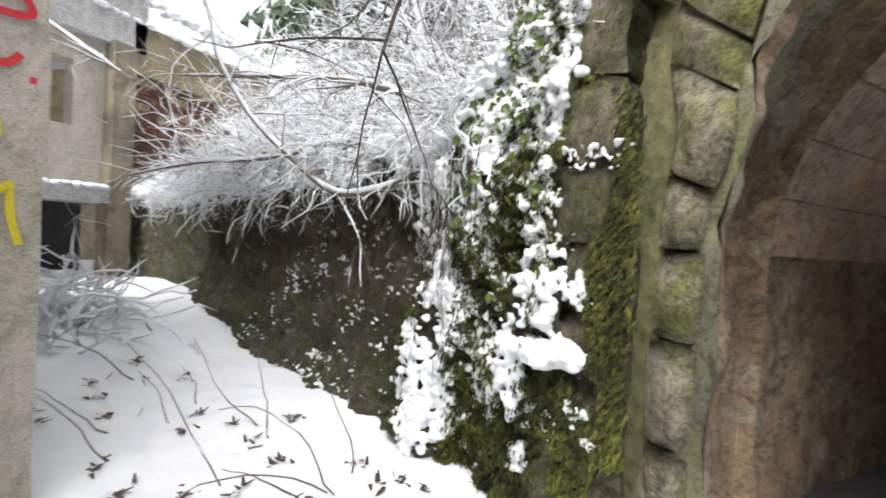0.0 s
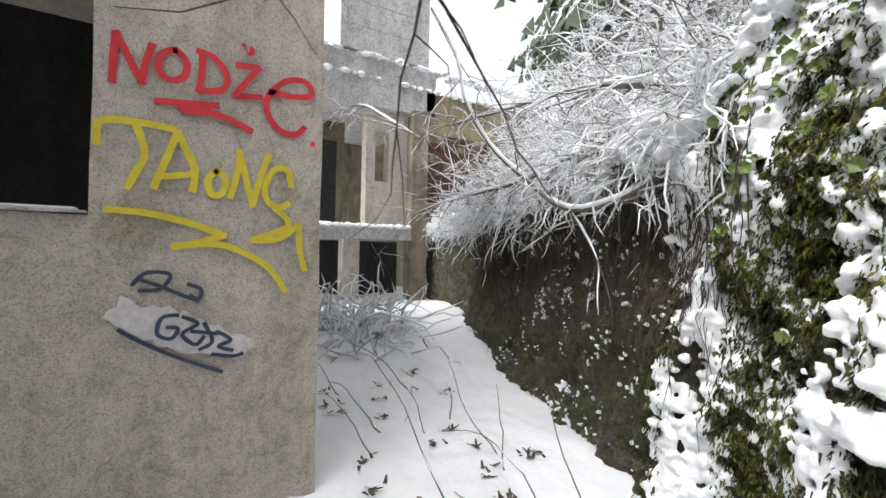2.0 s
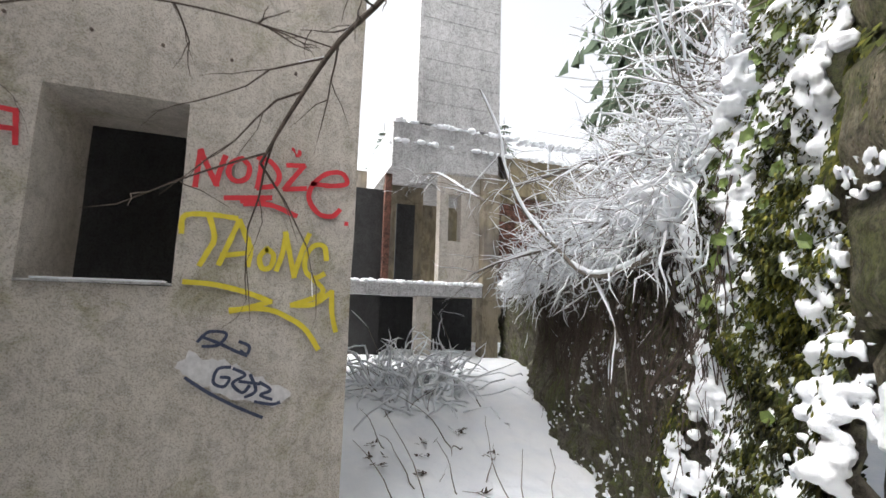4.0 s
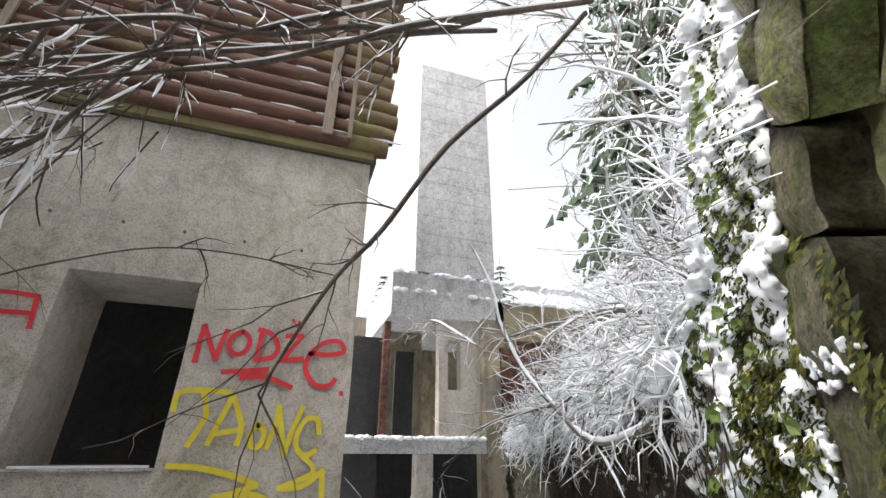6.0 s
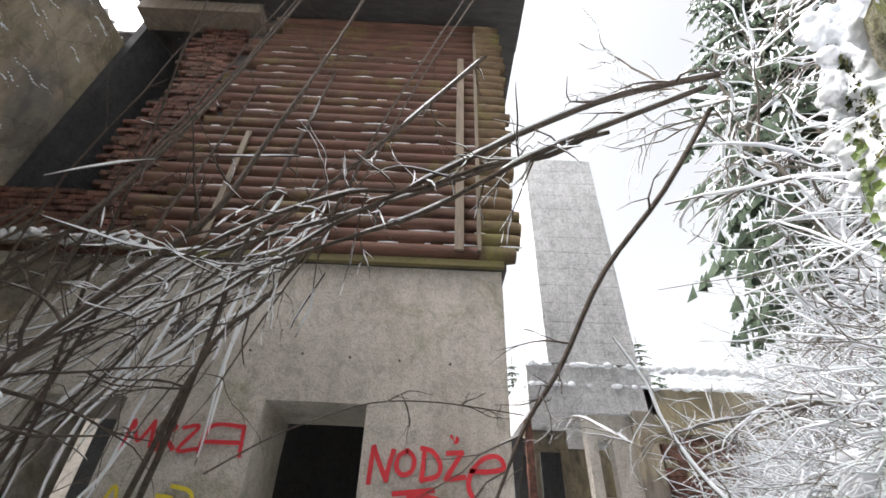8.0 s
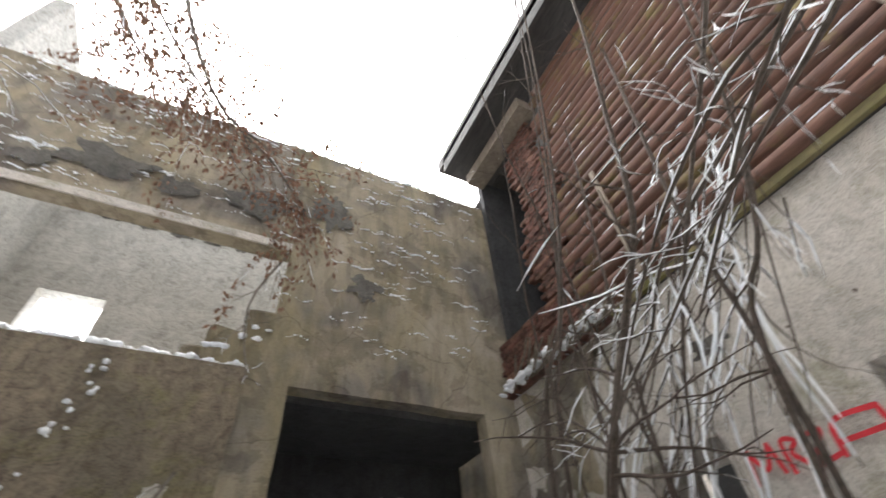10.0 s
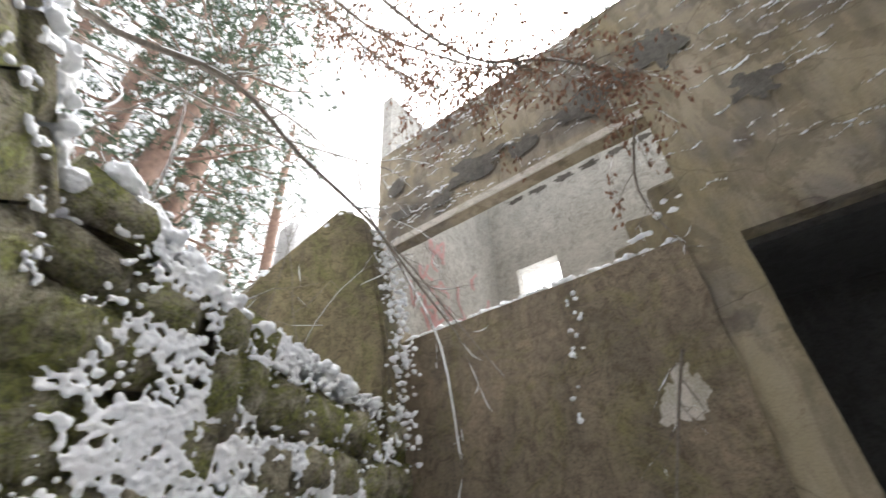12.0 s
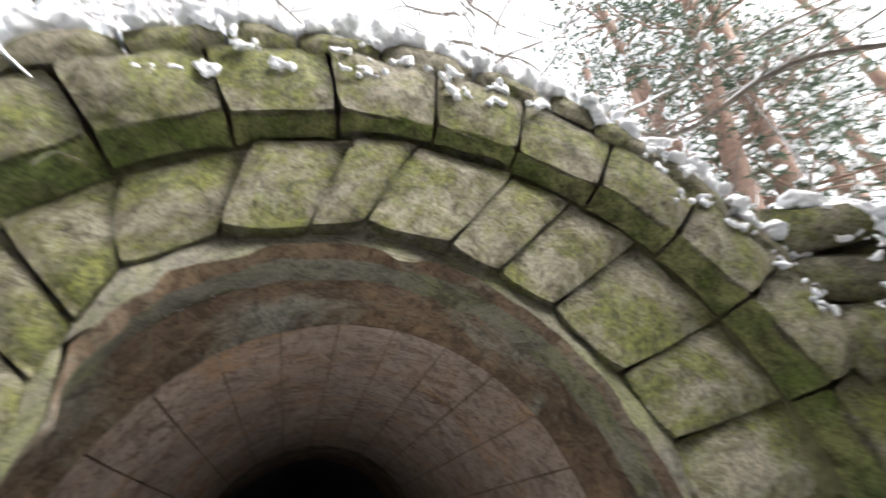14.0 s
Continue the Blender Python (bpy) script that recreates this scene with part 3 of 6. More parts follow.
def block(parent, name, quad, front, deep, mat, rng, to_world, bulge=0.03, gap=0.011):
    """One stone over the quad of (s, z), from depth front to deep, with a bulging worn face."""
    n = 4
    q = [Vector(p) for p in quad]
    mid = sum(q, Vector((0, 0))) / 4
    q = [p + (mid - p).normalized() * gap * 1.4 for p in q]
    verts, faces = [], []
    seed = rng.uniform(0, 50)
    for i in range(n + 1):
        for j in range(n + 1):
            u, v = i / n, j / n
            p = (q[0] * (1 - u) + q[1] * u) * (1 - v) + (q[3] * (1 - u) + q[2] * u) * v
            e = min(u, 1 - u, v, 1 - v)
            corner = (u in (0, 1)) and (v in (0, 1))
            if corner:
                p = p + (mid - p) * 0.05
            elif e == 0:
                p = p + (mid - p) * (0.005 + 0.035 * noise.noise(Vector((p.x * 5, p.y * 5, seed))))
            f = bulge * (min(e * 4, 1) ** 0.6) + 0.03 * noise.noise(Vector((p.x * 5 + seed, p.y * 5, seed)))
            verts.append(to_world(p.x, p.y, front - f) - parent.location)
    for i in range(n):
        for j in range(n):
            o = i * (n + 1) + j
            faces.append((o, o + n + 1, o + n + 2, o + 1))
    rim = [i * (n + 1) for i in range(n + 1)] + [n * (n + 1) + j for j in range(1, n + 1)] + [i * (n + 1) + n for i in range(n - 1, -1, -1)] + [j for j in range(n - 1, 0, -1)]
    base = len(verts)
    for k in rim:
        i, j = divmod(k, n + 1)
        u, v = i / n, j / n
        p = (q[0] * (1 - u) + q[1] * u) * (1 - v) + (q[3] * (1 - u) + q[2] * u) * v
        verts.append(to_world(p.x, p.y, deep) - parent.location)
    for k in range(len(rim)):
        k2 = (k + 1) % len(rim)
        faces.append((rim[k], rim[k2], base + k2, base + k))
    ob = new(name, mesh_of(name, verts, faces, mat, True))
    ob.parent = parent
    return ob


def build_portal():
    """Stone portal: chamfered outer voussoirs round a deeper inner ring, smeared plaster, and a lined tunnel behind them."""
    portal = empty("tunnel_portal", AC, "round stone tunnel portal with mossy voussoirs", "portal", "structure")
    rng = random.Random(11)
    IN_X, TUBE_X = -0.26, -0.18           # the opening and the tube lie a little off the middle of the ring

    def polar(r, w, dx=0.0):
        return (r * math.cos(w) + dx, AZ + r * math.sin(w))

    def jamb_cuts(lo, hi):
        z, out = AZ, [AZ]
        while z > -0.3:
            z -= rng.uniform(lo, hi)
            out.append(z)
        return out

    def outer_mat(w):
        return RUBBLE if w > 2.5 else STONE

    # outer voussoirs, each with its own mossy chamfer
    first, pitch = radians(10.2), radians(13.37)
    cuts = [0.0] + [first + pitch * k + rng.uniform(-0.012, 0.012) for k in range(13)] + [math.pi]
    for a, b in zip(cuts, cuts[1:]):
        ra = AR + 0.54 + rng.uniform(-0.04, 0.03)
        front = -0.115 + rng.uniform(-0.015, 0.015)
        wide = 0.3 + 0.7 * abs(math.cos((a + b) / 2)) ** 0.8
        block(portal, "outer_voussoir", (polar(AR + 0.085 * wide, a), polar(ra, a), polar(ra, b), polar(AR + 0.085 * wide, b)), front, 0.35, outer_mat(a), rng, arch_world, 0.045, 0.007)
        if a < 2.5:
            verts, faces = [], []
            m, k = 7, 4
            for i in range(m):
                w = a + (b - a) * (0.022 + 0.956 * i / (m - 1))
                for j in range(k):
                    t = j / (k - 1)
                    edge = 0.012 if i in (0, m - 1) else 0.0
                    r = AR - 0.006 + (0.012 + 0.088 * wide) * t + 0.016 * noise.noise(Vector((w * 9, t * 2, 1)))
                    dd = front + 0.185 * wide * (1 - t) + edge + 0.022 * noise.noise(Vector((w * 14, t * 3, 5)))
                    ss, zz = polar(r, w)
                    verts.append(arch_world(ss, zz, dd) - portal.location)
            for i in range(m - 1):
                for j in range(k - 1):
                    o = i * k + j
                    faces.append((o, o + k, o + k + 1, o + 1))
            ob = new("chamfer_stone", mesh_of("chamfer_stone", verts, faces, SOFFIT, True))
            ob.parent = portal
    for side in (1, -1):
        zs = jamb_cuts(0.34, 0.5)
        for z1, z0 in zip(zs, zs[1:]):
            e0, e1 = side * (AR + (0.085 if side > 0 else 0.01)), side * (AR + 0.54)
            q = [(e0, z1), (e1, z1), (e1, z0), (e0, z0)]
            block(portal, "outer_voussoir", q if side < 0 else q[::-1], -0.115 if side > 0 else -0.07, 0.35, STONE if side > 0 else RUBBLE, rng, arch_world, 0.05, 0.006 if side > 0 else -0.002)
            if side > 0:
                c = [arch_world(AR - 0.004, z1 - 0.01, 0.07), arch_world(AR + 0.09, z1 - 0.01, -0.115), arch_world(AR + 0.09, z0 + 0.01, -0.115), arch_world(AR - 0.004, z0 + 0.01, 0.07)]
                ob = new("chamfer_stone", mesh_of("chamfer_stone", [p - portal.location for p in c], [(0, 1, 2, 3)], SOFFIT))
                ob.parent = portal

    # inner voussoirs, rounder and set back, down to the plaster
    n = 14
    cuts = [math.pi * k / n + (rng.uniform(-0.2, 0.2) * math.pi / n if 0 < k < n else 0) for k in range(n + 1)]
    for a, b in zip(cuts, cuts[1:]):
        def inner(w):
            return polar(1.45 + 0.07 * noise.noise(Vector((w * 3, 0, 4))), w, IN_X)
        block(portal, "inner_voussoir", (inner(a), polar(AR - 0.012, a), polar(AR - 0.012, b), inner(b)), -0.085 + 0.16 * (0.3 + 0.7 * abs(math.cos((a + b) / 2)) ** 0.8) + rng.uniform(-0.012, 0.012), 0.45, STONE, rng, arch_world, 0.04, 0.003)
    for side in (1, -1):
        zs = jamb_cuts(0.4, 0.55)
        for z1, z0 in zip(zs, zs[1:]):
            e = side * 1.45 + IN_X
            q = [(e, z1), (side * (AR - 0.012), z1), (side * (AR - 0.012), z0), (e, z0)]
            block(portal, "inner_voussoir", q if side < 0 else q[::-1], 0.075, 0.45, STONE, rng, arch_world, 0.045, 0.004)
    # flat stones that cap the ring
    cuts = [math.pi * k / 19 + (rng.uniform(-0.3, 0.3) * math.pi / 19 if 0 < k < 19 else 0) for k in range(20)]
    for a, b in zip(cuts, cuts[1:]):
        r1 = AR + 0.69 + rng.uniform(-0.05, 0.05)
        block(portal, "coping_stone", (polar(AR + 0.54, a), polar(r1, a), polar(r1, b), polar(AR + 0.54, b)), -0.09, 0.35, outer_mat(a), rng, arch_world, 0.05, 0.006)

    def shell(name, r0, d0, r1, d1, mat, x0=0.0, x1=0.0, rough=0.012, steps=1, label=""):
        """A band of the lining between two arches of their own radius, depth and offset."""
        seg = 72
        verts, faces = [], []
        prof = [(math.cos(math.pi * k / seg), math.sin(math.pi * k / seg)) for k in range(seg + 1)]
        legs = [0.12 + 0.18 * k for k in range(9)]
        m = seg + 1 + 2 * len(legs)
        for q in range(steps + 1):
            t = q / steps
            r, d, dx = r0 + (r1 - r0) * t, d0 + (d1 - d0) * t, x0 + (x1 - x0) * t
            row = [(r + dx, AZ - h) for h in reversed(legs)] + [(r * c + dx, AZ + r * s) for c, s in prof] + [(dx - r, AZ - h) for h in legs]
            for s, z in row:
                w = rough * (noise.noise(Vector((s * 4, z * 4, d * 3))) + 0.5 * noise.noise(Vector((s * 11, z * 11, d * 6))))
                c = Vector((s - dx, max(z - AZ, 0)))
                c = c.normalized() if c.length else Vector((0, 1))
                verts.append(arch_world(s + c.x * w, z + c.y * w, d + w * 0.6) - portal.location)
        for q in range(steps):
            for k in range(m - 1):
                o = q * m + k
                faces.append((o, o + 1, o + m + 1, o + m))
        ob = new(name, mesh_of(name, verts, faces, mat, True))
        ob.parent = portal
        return tagged(ob, label)

    shell("plaster_smear", 1.56, 0.105, 1.36, 0.05, SMEAR, IN_X, IN_X, 0.075, 5, "grey-green plaster smeared over the stones")
    shell("recess_lip", 1.36, 0.045, 1.32, 0.10, BROWNRING, IN_X, IN_X + 0.01, 0.05, 2)
    shell("recess_band", 1.32, 0.10, 1.31, 0.26, SMEAR, IN_X + 0.01, IN_X + 0.02, 0.05, 3, "broken grey concrete band")
    shell("recess_step", 1.31, 0.26, 1.36, 0.34, BROWNRING, IN_X + 0.02, IN_X + 0.04, 0.03, 2)
    shell("recess_step", 1.36, 0.34, 1.32, 0.60, BROWNRING, IN_X + 0.04, TUBE_X, 0.02, 4, "brown curved collar")
    shell("recess_face", 1.32, 0.60, 1.25, 0.635, BROWNRING, TUBE_X, TUBE_X, 0.012, 2)
    d = 0.64
    for k in range(9):
        n = 13
        for i in range(n if k < 3 else 0):
            w0, w1 = math.pi * i / n + 0.004, math.pi * (i + 1) / n - 0.004
            verts, faces = [], []
            for j in range(5):
                w = w0 + (w1 - w0) * j / 4
                for q in range(4):
                    r = 1.25 + 0.008 * noise.noise(Vector((w * 5, k * 3 + q, 2)))
                    verts.append(arch_world(r * math.cos(w) + TUBE_X, AZ + r * math.sin(w), d + q * 0.39) - portal.location)
            for j in range(4):
                for q in range(3):
                    o = j * 4 + q
                    faces.append((o, o + 1, o + 5, o + 4))
            ob = new("lining_panel", mesh_of("lining_panel", verts, faces, LINING, True))
            ob.parent = portal
        # Deeper rings carry the tunnel's darkness in their colour: brown, then near-black.
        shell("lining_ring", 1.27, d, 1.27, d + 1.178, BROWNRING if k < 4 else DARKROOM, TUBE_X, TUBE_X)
        d += 1.18
    shell("backing", AR + 0.64, 0.0, AR + 0.02, 0.06, MORTAR)
    shell("backing", AR + 0.03, 0.06, 1.44, 0.15, MORTAR, 0, IN_X, 0.0, 3)
    shell("tunnel_shell", AR + 0.62, 0.2, AR + 0.62, 11.3, MORTAR)
    # Added near-black end wall, so the tube reads as unlit depth.
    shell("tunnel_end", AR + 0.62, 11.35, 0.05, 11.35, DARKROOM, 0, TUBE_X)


build_portal()
# Floor and barrier take the same near-black unlit tone.
thing("floor_tunnel", [arch_world(a, z, d) for d in (1.2, 11.3) for a, z in ((-1.42, 0.27), (1.12, 0.27), (1.12, 0.1), (-1.42, 0.1))], [(0, 1, 5, 4), (1, 2, 6, 5), (2, 3, 7, 6), (3, 0, 4, 7), (0, 1, 2, 3), (4, 5, 6, 7)], DARKROOM, "trodden earth floor in the tunnel, coloured near-black as unlit", "floor", "structure")
thing("tunnel_barrier", [arch_world(a, z, d) for d in (10.9, 11.2) for a, z in ((-1.2, 0.2), (1.2, 0.2), (1.2, 2.35), (-1.2, 2.45))], [(0, 1, 2, 3), (4, 5, 6, 7), (0, 1, 5, 4), (1, 2, 6, 5), (2, 3, 7, 6), (3, 0, 4, 7)], DARKROOM, "near-black barrier across the far mouth of the tunnel", "barrier", "structure")


# ---- walls of rubble, moss and snow ----
def wall_world(u, z, d=0.0):
    """A place on the retaining wall: u along it, z up, d into the bank; it leans back a little."""
    p, q = wall_line(u - 0.004), wall_line(u + 0.004)
    t = (q - p).normalized()
    n = Vector((t.y, -t.x, 0))
    if n.y < 0:
        n = -n
    return wall_line(u) + n * (d + 0.05 * (z - 1)) + Vector((0, 0, z))


def rock_depth(u, z):
    p = Vector((u * 9, z * 1.1, 0))
    return -0.16 * noise.noise(p) - 0.10 * noise.noise(p * 2.7) - 0.07 * abs(noise.noise(p * 5.5)) - 0.04 * noise.noise(p * 13) - 0.02 * noise.noise(p * 27)


def build_retaining_wall():
    nu, nz = 330, 70
    verts, faces = [], []
    for i in range(nu + 1):
        u = i / nu
        top = wall_top(u)
        for j in range(nz + 1):
            z = -0.3 + (top + 0.3) * j / nz
            verts.append(wall_world(u, z, rock_depth(u, z) + (0.25 if j == nz else 0)))
    for i in range(nu):
        for j in range(nz):
            o = i * (nz + 1) + j
            faces.append((o, o + nz + 1, o + nz + 2, o + 1))
    wall = thing("retaining_wall", verts, faces, ROCK, "dark damp rock and rubble retaining wall overgrown with moss", "retaining wall", "structure", smooth=True)
    return wall


build_retaining_wall()


def side_world(s, z, d=0.0):
    """The rubble wall between the portal and the buttress: s along it."""
    a, b = Vector((2.86, 0.90, 0)), Vector((3.48, -1.85, 0))
    t = (b - a).normalized()
    n = Vector((-t.y, t.x, 0))
    return a + t * s + n * (d + 0.02 * z) + Vector((0, 0, z))


def side_top(s):
    return 3.62 - 0.42 * min(s, 0.9) - 0.16 * max(min(s - 0.9, 3), 0)


def build_side_wall():
    verts, faces = [], []
    nu, nz = 60, 34
    for i in range(nu + 1):
        s = -0.15 + 3.2 * i / nu
        for j in range(nz + 1):
            z = -0.4 + (side_top(s) + 0.35) * j / nz
            p = Vector((s * 2, z * 2, 9))
            verts.append(side_world(s, z, 0.06 - 0.03 * noise.noise(p * 2) + (0.4 if j == nz else 0)))
    for i in range(nu):
        for j in range(nz):
            o = i * (nz + 1) + j
            faces.append((o, o + nz + 1, o + nz + 2, o + 1))
    wall = thing("rubble_wall", verts, faces, MORTAR, "rubble stone wing wall beside the tunnel, half under snow", "wall", "structure", smooth=True)
    rng = random.Random(8)
    z, row = -0.2, []
    k = 0
    while z < 3.6:
        h = rng.uniform(0.26, 0.40)
        s = -0.12
        while s < 3.0:
            w = rng.uniform(0.18, 0.52)
            if z + h * 0.7 < side_top(s):
                j = lambda a=0.085: rng.uniform(-a, a)
                block(wall, "rubble_stone", ((s + j(), z + j()), (s + w + j(), z + j()), (s + w + j(), z + h + j()), (s + j(), z + h + j())), -0.02 + j(0.03), 0.15, STONE, rng, side_world, 0.085, -0.012)
            s += w
        z += h


build_side_wall()


def clumps(name, spots, material, label, category, rng, flat=0.55, fuse=0.0):
    verts, faces = [], []
    for k, (p, r) in enumerate(spots):
        lump(verts, faces, p, (r * rng.uniform(0.8, 1.4), r * rng.uniform(0.8, 1.3), r * flat * rng.uniform(0.8, 1.3)), k * 0.37, 4, 7)
    ob = thing(name, verts, faces, material, label, category, "stuff", smooth=True)
    if fuse:
        m = ob.modifiers.new("fuse", "REMESH")
        m.mode, m.voxel_size, m.use_smooth_shade = "VOXEL", fuse, True
        tex = bpy.data.textures.get("snow_crumb") or bpy.data.textures.new("snow_crumb", "CLOUDS")
        tex.noise_scale = 0.035
        d = ob.modifiers.new("crumble", "DISPLACE")
        d.texture, d.strength, d.mid_level, d.texture_coords = tex, 0.022, 0.5, "GLOBAL"
    return ob


def snow_on_walls():
    rng = random.Random(21)
    spots, moss, ivy = [], [], []
    # clusters of clinging snow, denser at the top of the near stretch
    for _ in range(190):
        u = rng.uniform(0.02, 0.27)
        top = wall_top(u)
        z = top - abs(rng.gauss(0, 0.9)) if rng.random() < 0.8 else rng.uniform(0.1, top)
        if z < 0.1:
            continue
        size = rng.choice((0.05, 0.07, 0.09, 0.14, 0.2)) * rng.uniform(0.8, 1.25)
        for _ in range(int(10 + size * 260)):
            du, dz = rng.gauss(0, size / 9.0 * 0.75), rng.gauss(0, size * 0.55)
            uu, zz = u + du, min(z + dz, top + 0.05)
            if uu < 0.0:
                continue
            r = rng.uniform(0.010, 0.030) * (0.7 + size * 3)
            spots.append((wall_world(uu, zz, rock_depth(uu, zz) - 0.035), r))
    # small flecks lodged in the dark rock further along
    for k in range(260):
        u = rng.uniform(0.14, 0.6)
        z = rng.uniform(0.1, wall_top(u))
        for _ in range(rng.randint(2, 7)):
            uu, zz = u + rng.gauss(0, 0.004), z + rng.gauss(0, 0.03)
            spots.append((wall_world(uu, zz, rock_depth(uu, zz) - 0.01), rng.uniform(0.007, 0.02)))
    # capping snow along the crest
    for k in range(900):
        u = rng.uniform(0.0, 1.0) ** 1.6
        spots.append((wall_world(u, wall_top(u) + rng.uniform(-0.16, 0.06), rng.uniform(-0.16, 0.3)), rng.uniform(0.02, 0.05) if u < 0.24 else rng.uniform(0.05, 0.13)))
    for k in range(650):
        u = rng.uniform(0.25, 0.95)
        spots.append((wall_world(u, wall_top(u) + rng.uniform(0.0, 0.2), rng.uniform(-0.24, 0.4)), rng.uniform(0.03, 0.085)))
    # on the wall beside the tunnel
    for k in range(46):
        s, z = rng.uniform(0.25, 2.2), rng.uniform(1.1, 2.5)
        size = rng.uniform(0.08, 0.24)
        for _ in range(int(14 + size * 330)):
            ss, zz = s + rng.gauss(0, size * 0.7), z + rng.gauss(0, size * 0.4)
            spots.append((side_world(max(ss, 0.1), zz, -0.085), rng.uniform(0.009, 0.026)))
    for k in range(62):
        s = rng.uniform(0.1, 2.9)
        z = side_top(s) - abs(rng.gauss(0, 0.4 + 0.35 * s))
        size = rng.uniform(0.06, 0.21)
        for _ in range(int(12 + size * 260)):
            ss, zz = s + rng.gauss(0, size * 0.8), z + rng.gauss(0, size * 0.5)
            if zz < side_top(max(ss, 0)) + 0.06 and ss > 0.05:
                spots.append((side_world(ss, zz, -0.08), rng.uniform(0.008, 0.026)))
    for k in range(420):
        s = rng.uniform(0, 3.0)
        spots.append((side_world(s, side_top(s) + rng.uniform(-0.05, 0.05), rng.uniform(-0.1, 0.4)), rng.uniform(0.025, 0.07)))
    # a cushion on a jutting stone, and crusts on the mossy stones beside the portal
    for k in range(150):
        spots.append((Vector((-0.26 + rng.gauss(0, 0.07), 3.68 + rng.gauss(0, 0.05), 1.05 + rng.gauss(0, 0.025))), rng.uniform(0.03, 0.06)))
    for k in range(34):
        s, z = rng.uniform(-2.85, -2.15), rng.uniform(0.6, 4.2)
        size = rng.uniform(0.03, 0.12)
        for _ in range(int(14 + size * 330)):
            ss, zz = s + rng.gauss(0, size * 0.7), z + rng.gauss(0, size * 0.45)
            spots.append((arch_world(ss, zz, -0.15), rng.uniform(0.007, 0.017)))
    # a cap round the portal, and flecks on its stones
    for k in range(1500):
        w = rng.uniform(0.12, math.pi)
        r = AR + 0.73 + rng.uniform(-0.05, 0.05)
        spots.append((arch_world(r * math.cos(w), AZ + r * math.sin(w), rng.uniform(-0.16, 0.35)), rng.uniform(0.025, 0.06)))
    for k in range(26):
        w, rr = rng.uniform(0.1, 3.0), AR + rng.choice((0.3, 0.45, 0.6))
        for _ in range(10):
            s, z = rr * math.cos(w) + rng.gauss(0, 0.05), AZ + rr * math.sin(w) + rng.gauss(0, 0.025)
            spots.append((arch_world(s, z, -0.17), rng.uniform(0.01, 0.026)))
    # on the buttress, the ledge and the top of the wing
    for k in range(260):
        t = rng.random()
        p = Vector((3.95, -1.6, 5.56)).lerp(Vector((5.3, -0.62, 3.92)), t) + Vector((0.1, -0.25, 0)) * rng.random()
        spots.append((p, rng.uniform(0.02, 0.05)))
    for k in range(800):
        z = rng.uniform(2.4, 5.4)
        x = 3.44 + max(z - 3.6, 0) * 0.2
        if noise.noise(Vector((z * 3, k * 0.01, 2))) > -0.1:
            spots.append((Vector((x + rng.uniform(-0.02, 0.2), -1.84 - rng.uniform(0, 0.5), z)), rng.uniform(0.012, 0.035)))
    for k in range(520):
        x = rng.uniform(0.62, 4.4)
        spots.append((Vector((x, WY - rng.uniform(-0.03, 0.3), 4.085 + rng.uniform(0, 0.03))), rng.uniform(0.02, 0.05)))
    for k in range(650):
        x = rng.uniform(-2.6, 4.6)
        spots.append((Vector((x, WY - rng.uniform(-0.03, 0.3), 7.91)), rng.uniform(0.015, 0.035)))
    for x, z, w in ((0.5, 4.55, 0.12), (0.62, 4.42, 0.16), (0.95, 4.28, 0.14), (-2.45, 4.26, 0.2)):
        for k in range(26):
            spots.append((Vector((x + rng.gauss(0, w * 0.5), WY + 0.02 - rng.uniform(0, 0.25), z)), rng.uniform(0.02, 0.045)))
    # thin lines of snow caught on the rough wing wall
    for k in range(210):
        x, z = rng.uniform(-2.5, 4.4), rng.uniform(5.9, 7.85)
        if x < 0.4 and rng.random() < 0.6:
            z = rng.uniform(4.5, 7.8)
        n = rng.randint(4, 13)
        for i in range(n):
            spots.append((Vector((x + i * 0.035, WY + 0.012, z + 0.02 * math.sin(i * 0.9 + k))), rng.uniform(0.009, 0.017)))
    # snow caught on lower wall stubs
    for x in (1.72, 1.78, 1.85, 1.93):
        for k in range(5):
            spots.append((Vector((x + rng.gauss(0, 0.03), WY + 0.065, 3.9 - (x - 1.7) * 4 + rng.gauss(0, 0.15))), rng.uniform(0.015, 0.03)))
    clumps("clinging_snow", spots, SNOW, "clumps of fresh snow clinging to the walls", "snow", rng, 0.8, 0.011)
    # moss cushions and hanging strands
    verts, faces = [], []
    for k in range(24000):
        u = 0.03 + abs(rng.gauss(0.11, 0.055))
        if u > 0.42:
            continue
        z = rng.uniform(0.0, wall_top(u))
        if noise.noise(Vector((u * 16, z * 0.9, 4))) < -0.08 + (0.22 if u > 0.2 else 0):
            continue
        p = wall_world(u, z, rock_depth(u, z) - 0.01)
        for _ in range(3):
            a = p + Vector((rng.gauss(0, 0.02), rng.gauss(0, 0.02) - 0.015, rng.gauss(0, 0.02)))
            b = a + Vector((rng.gauss(0, 0.012), -0.012 - rng.random() * 0.02, -rng.uniform(0.012, 0.045)))
            w = Vector((rng.uniform(0.003, 0.007), rng.uniform(-0.004, 0.004), 0))
            o = len(verts)
            verts += [a - w, a + w, b + w * 0.3, (a + b) / 2 + Vector((0, -0.012, 0))]
            faces += [(o, o + 1, o + 3), (o + 1, o + 2, o + 3), (o + 2, o, o + 3)]
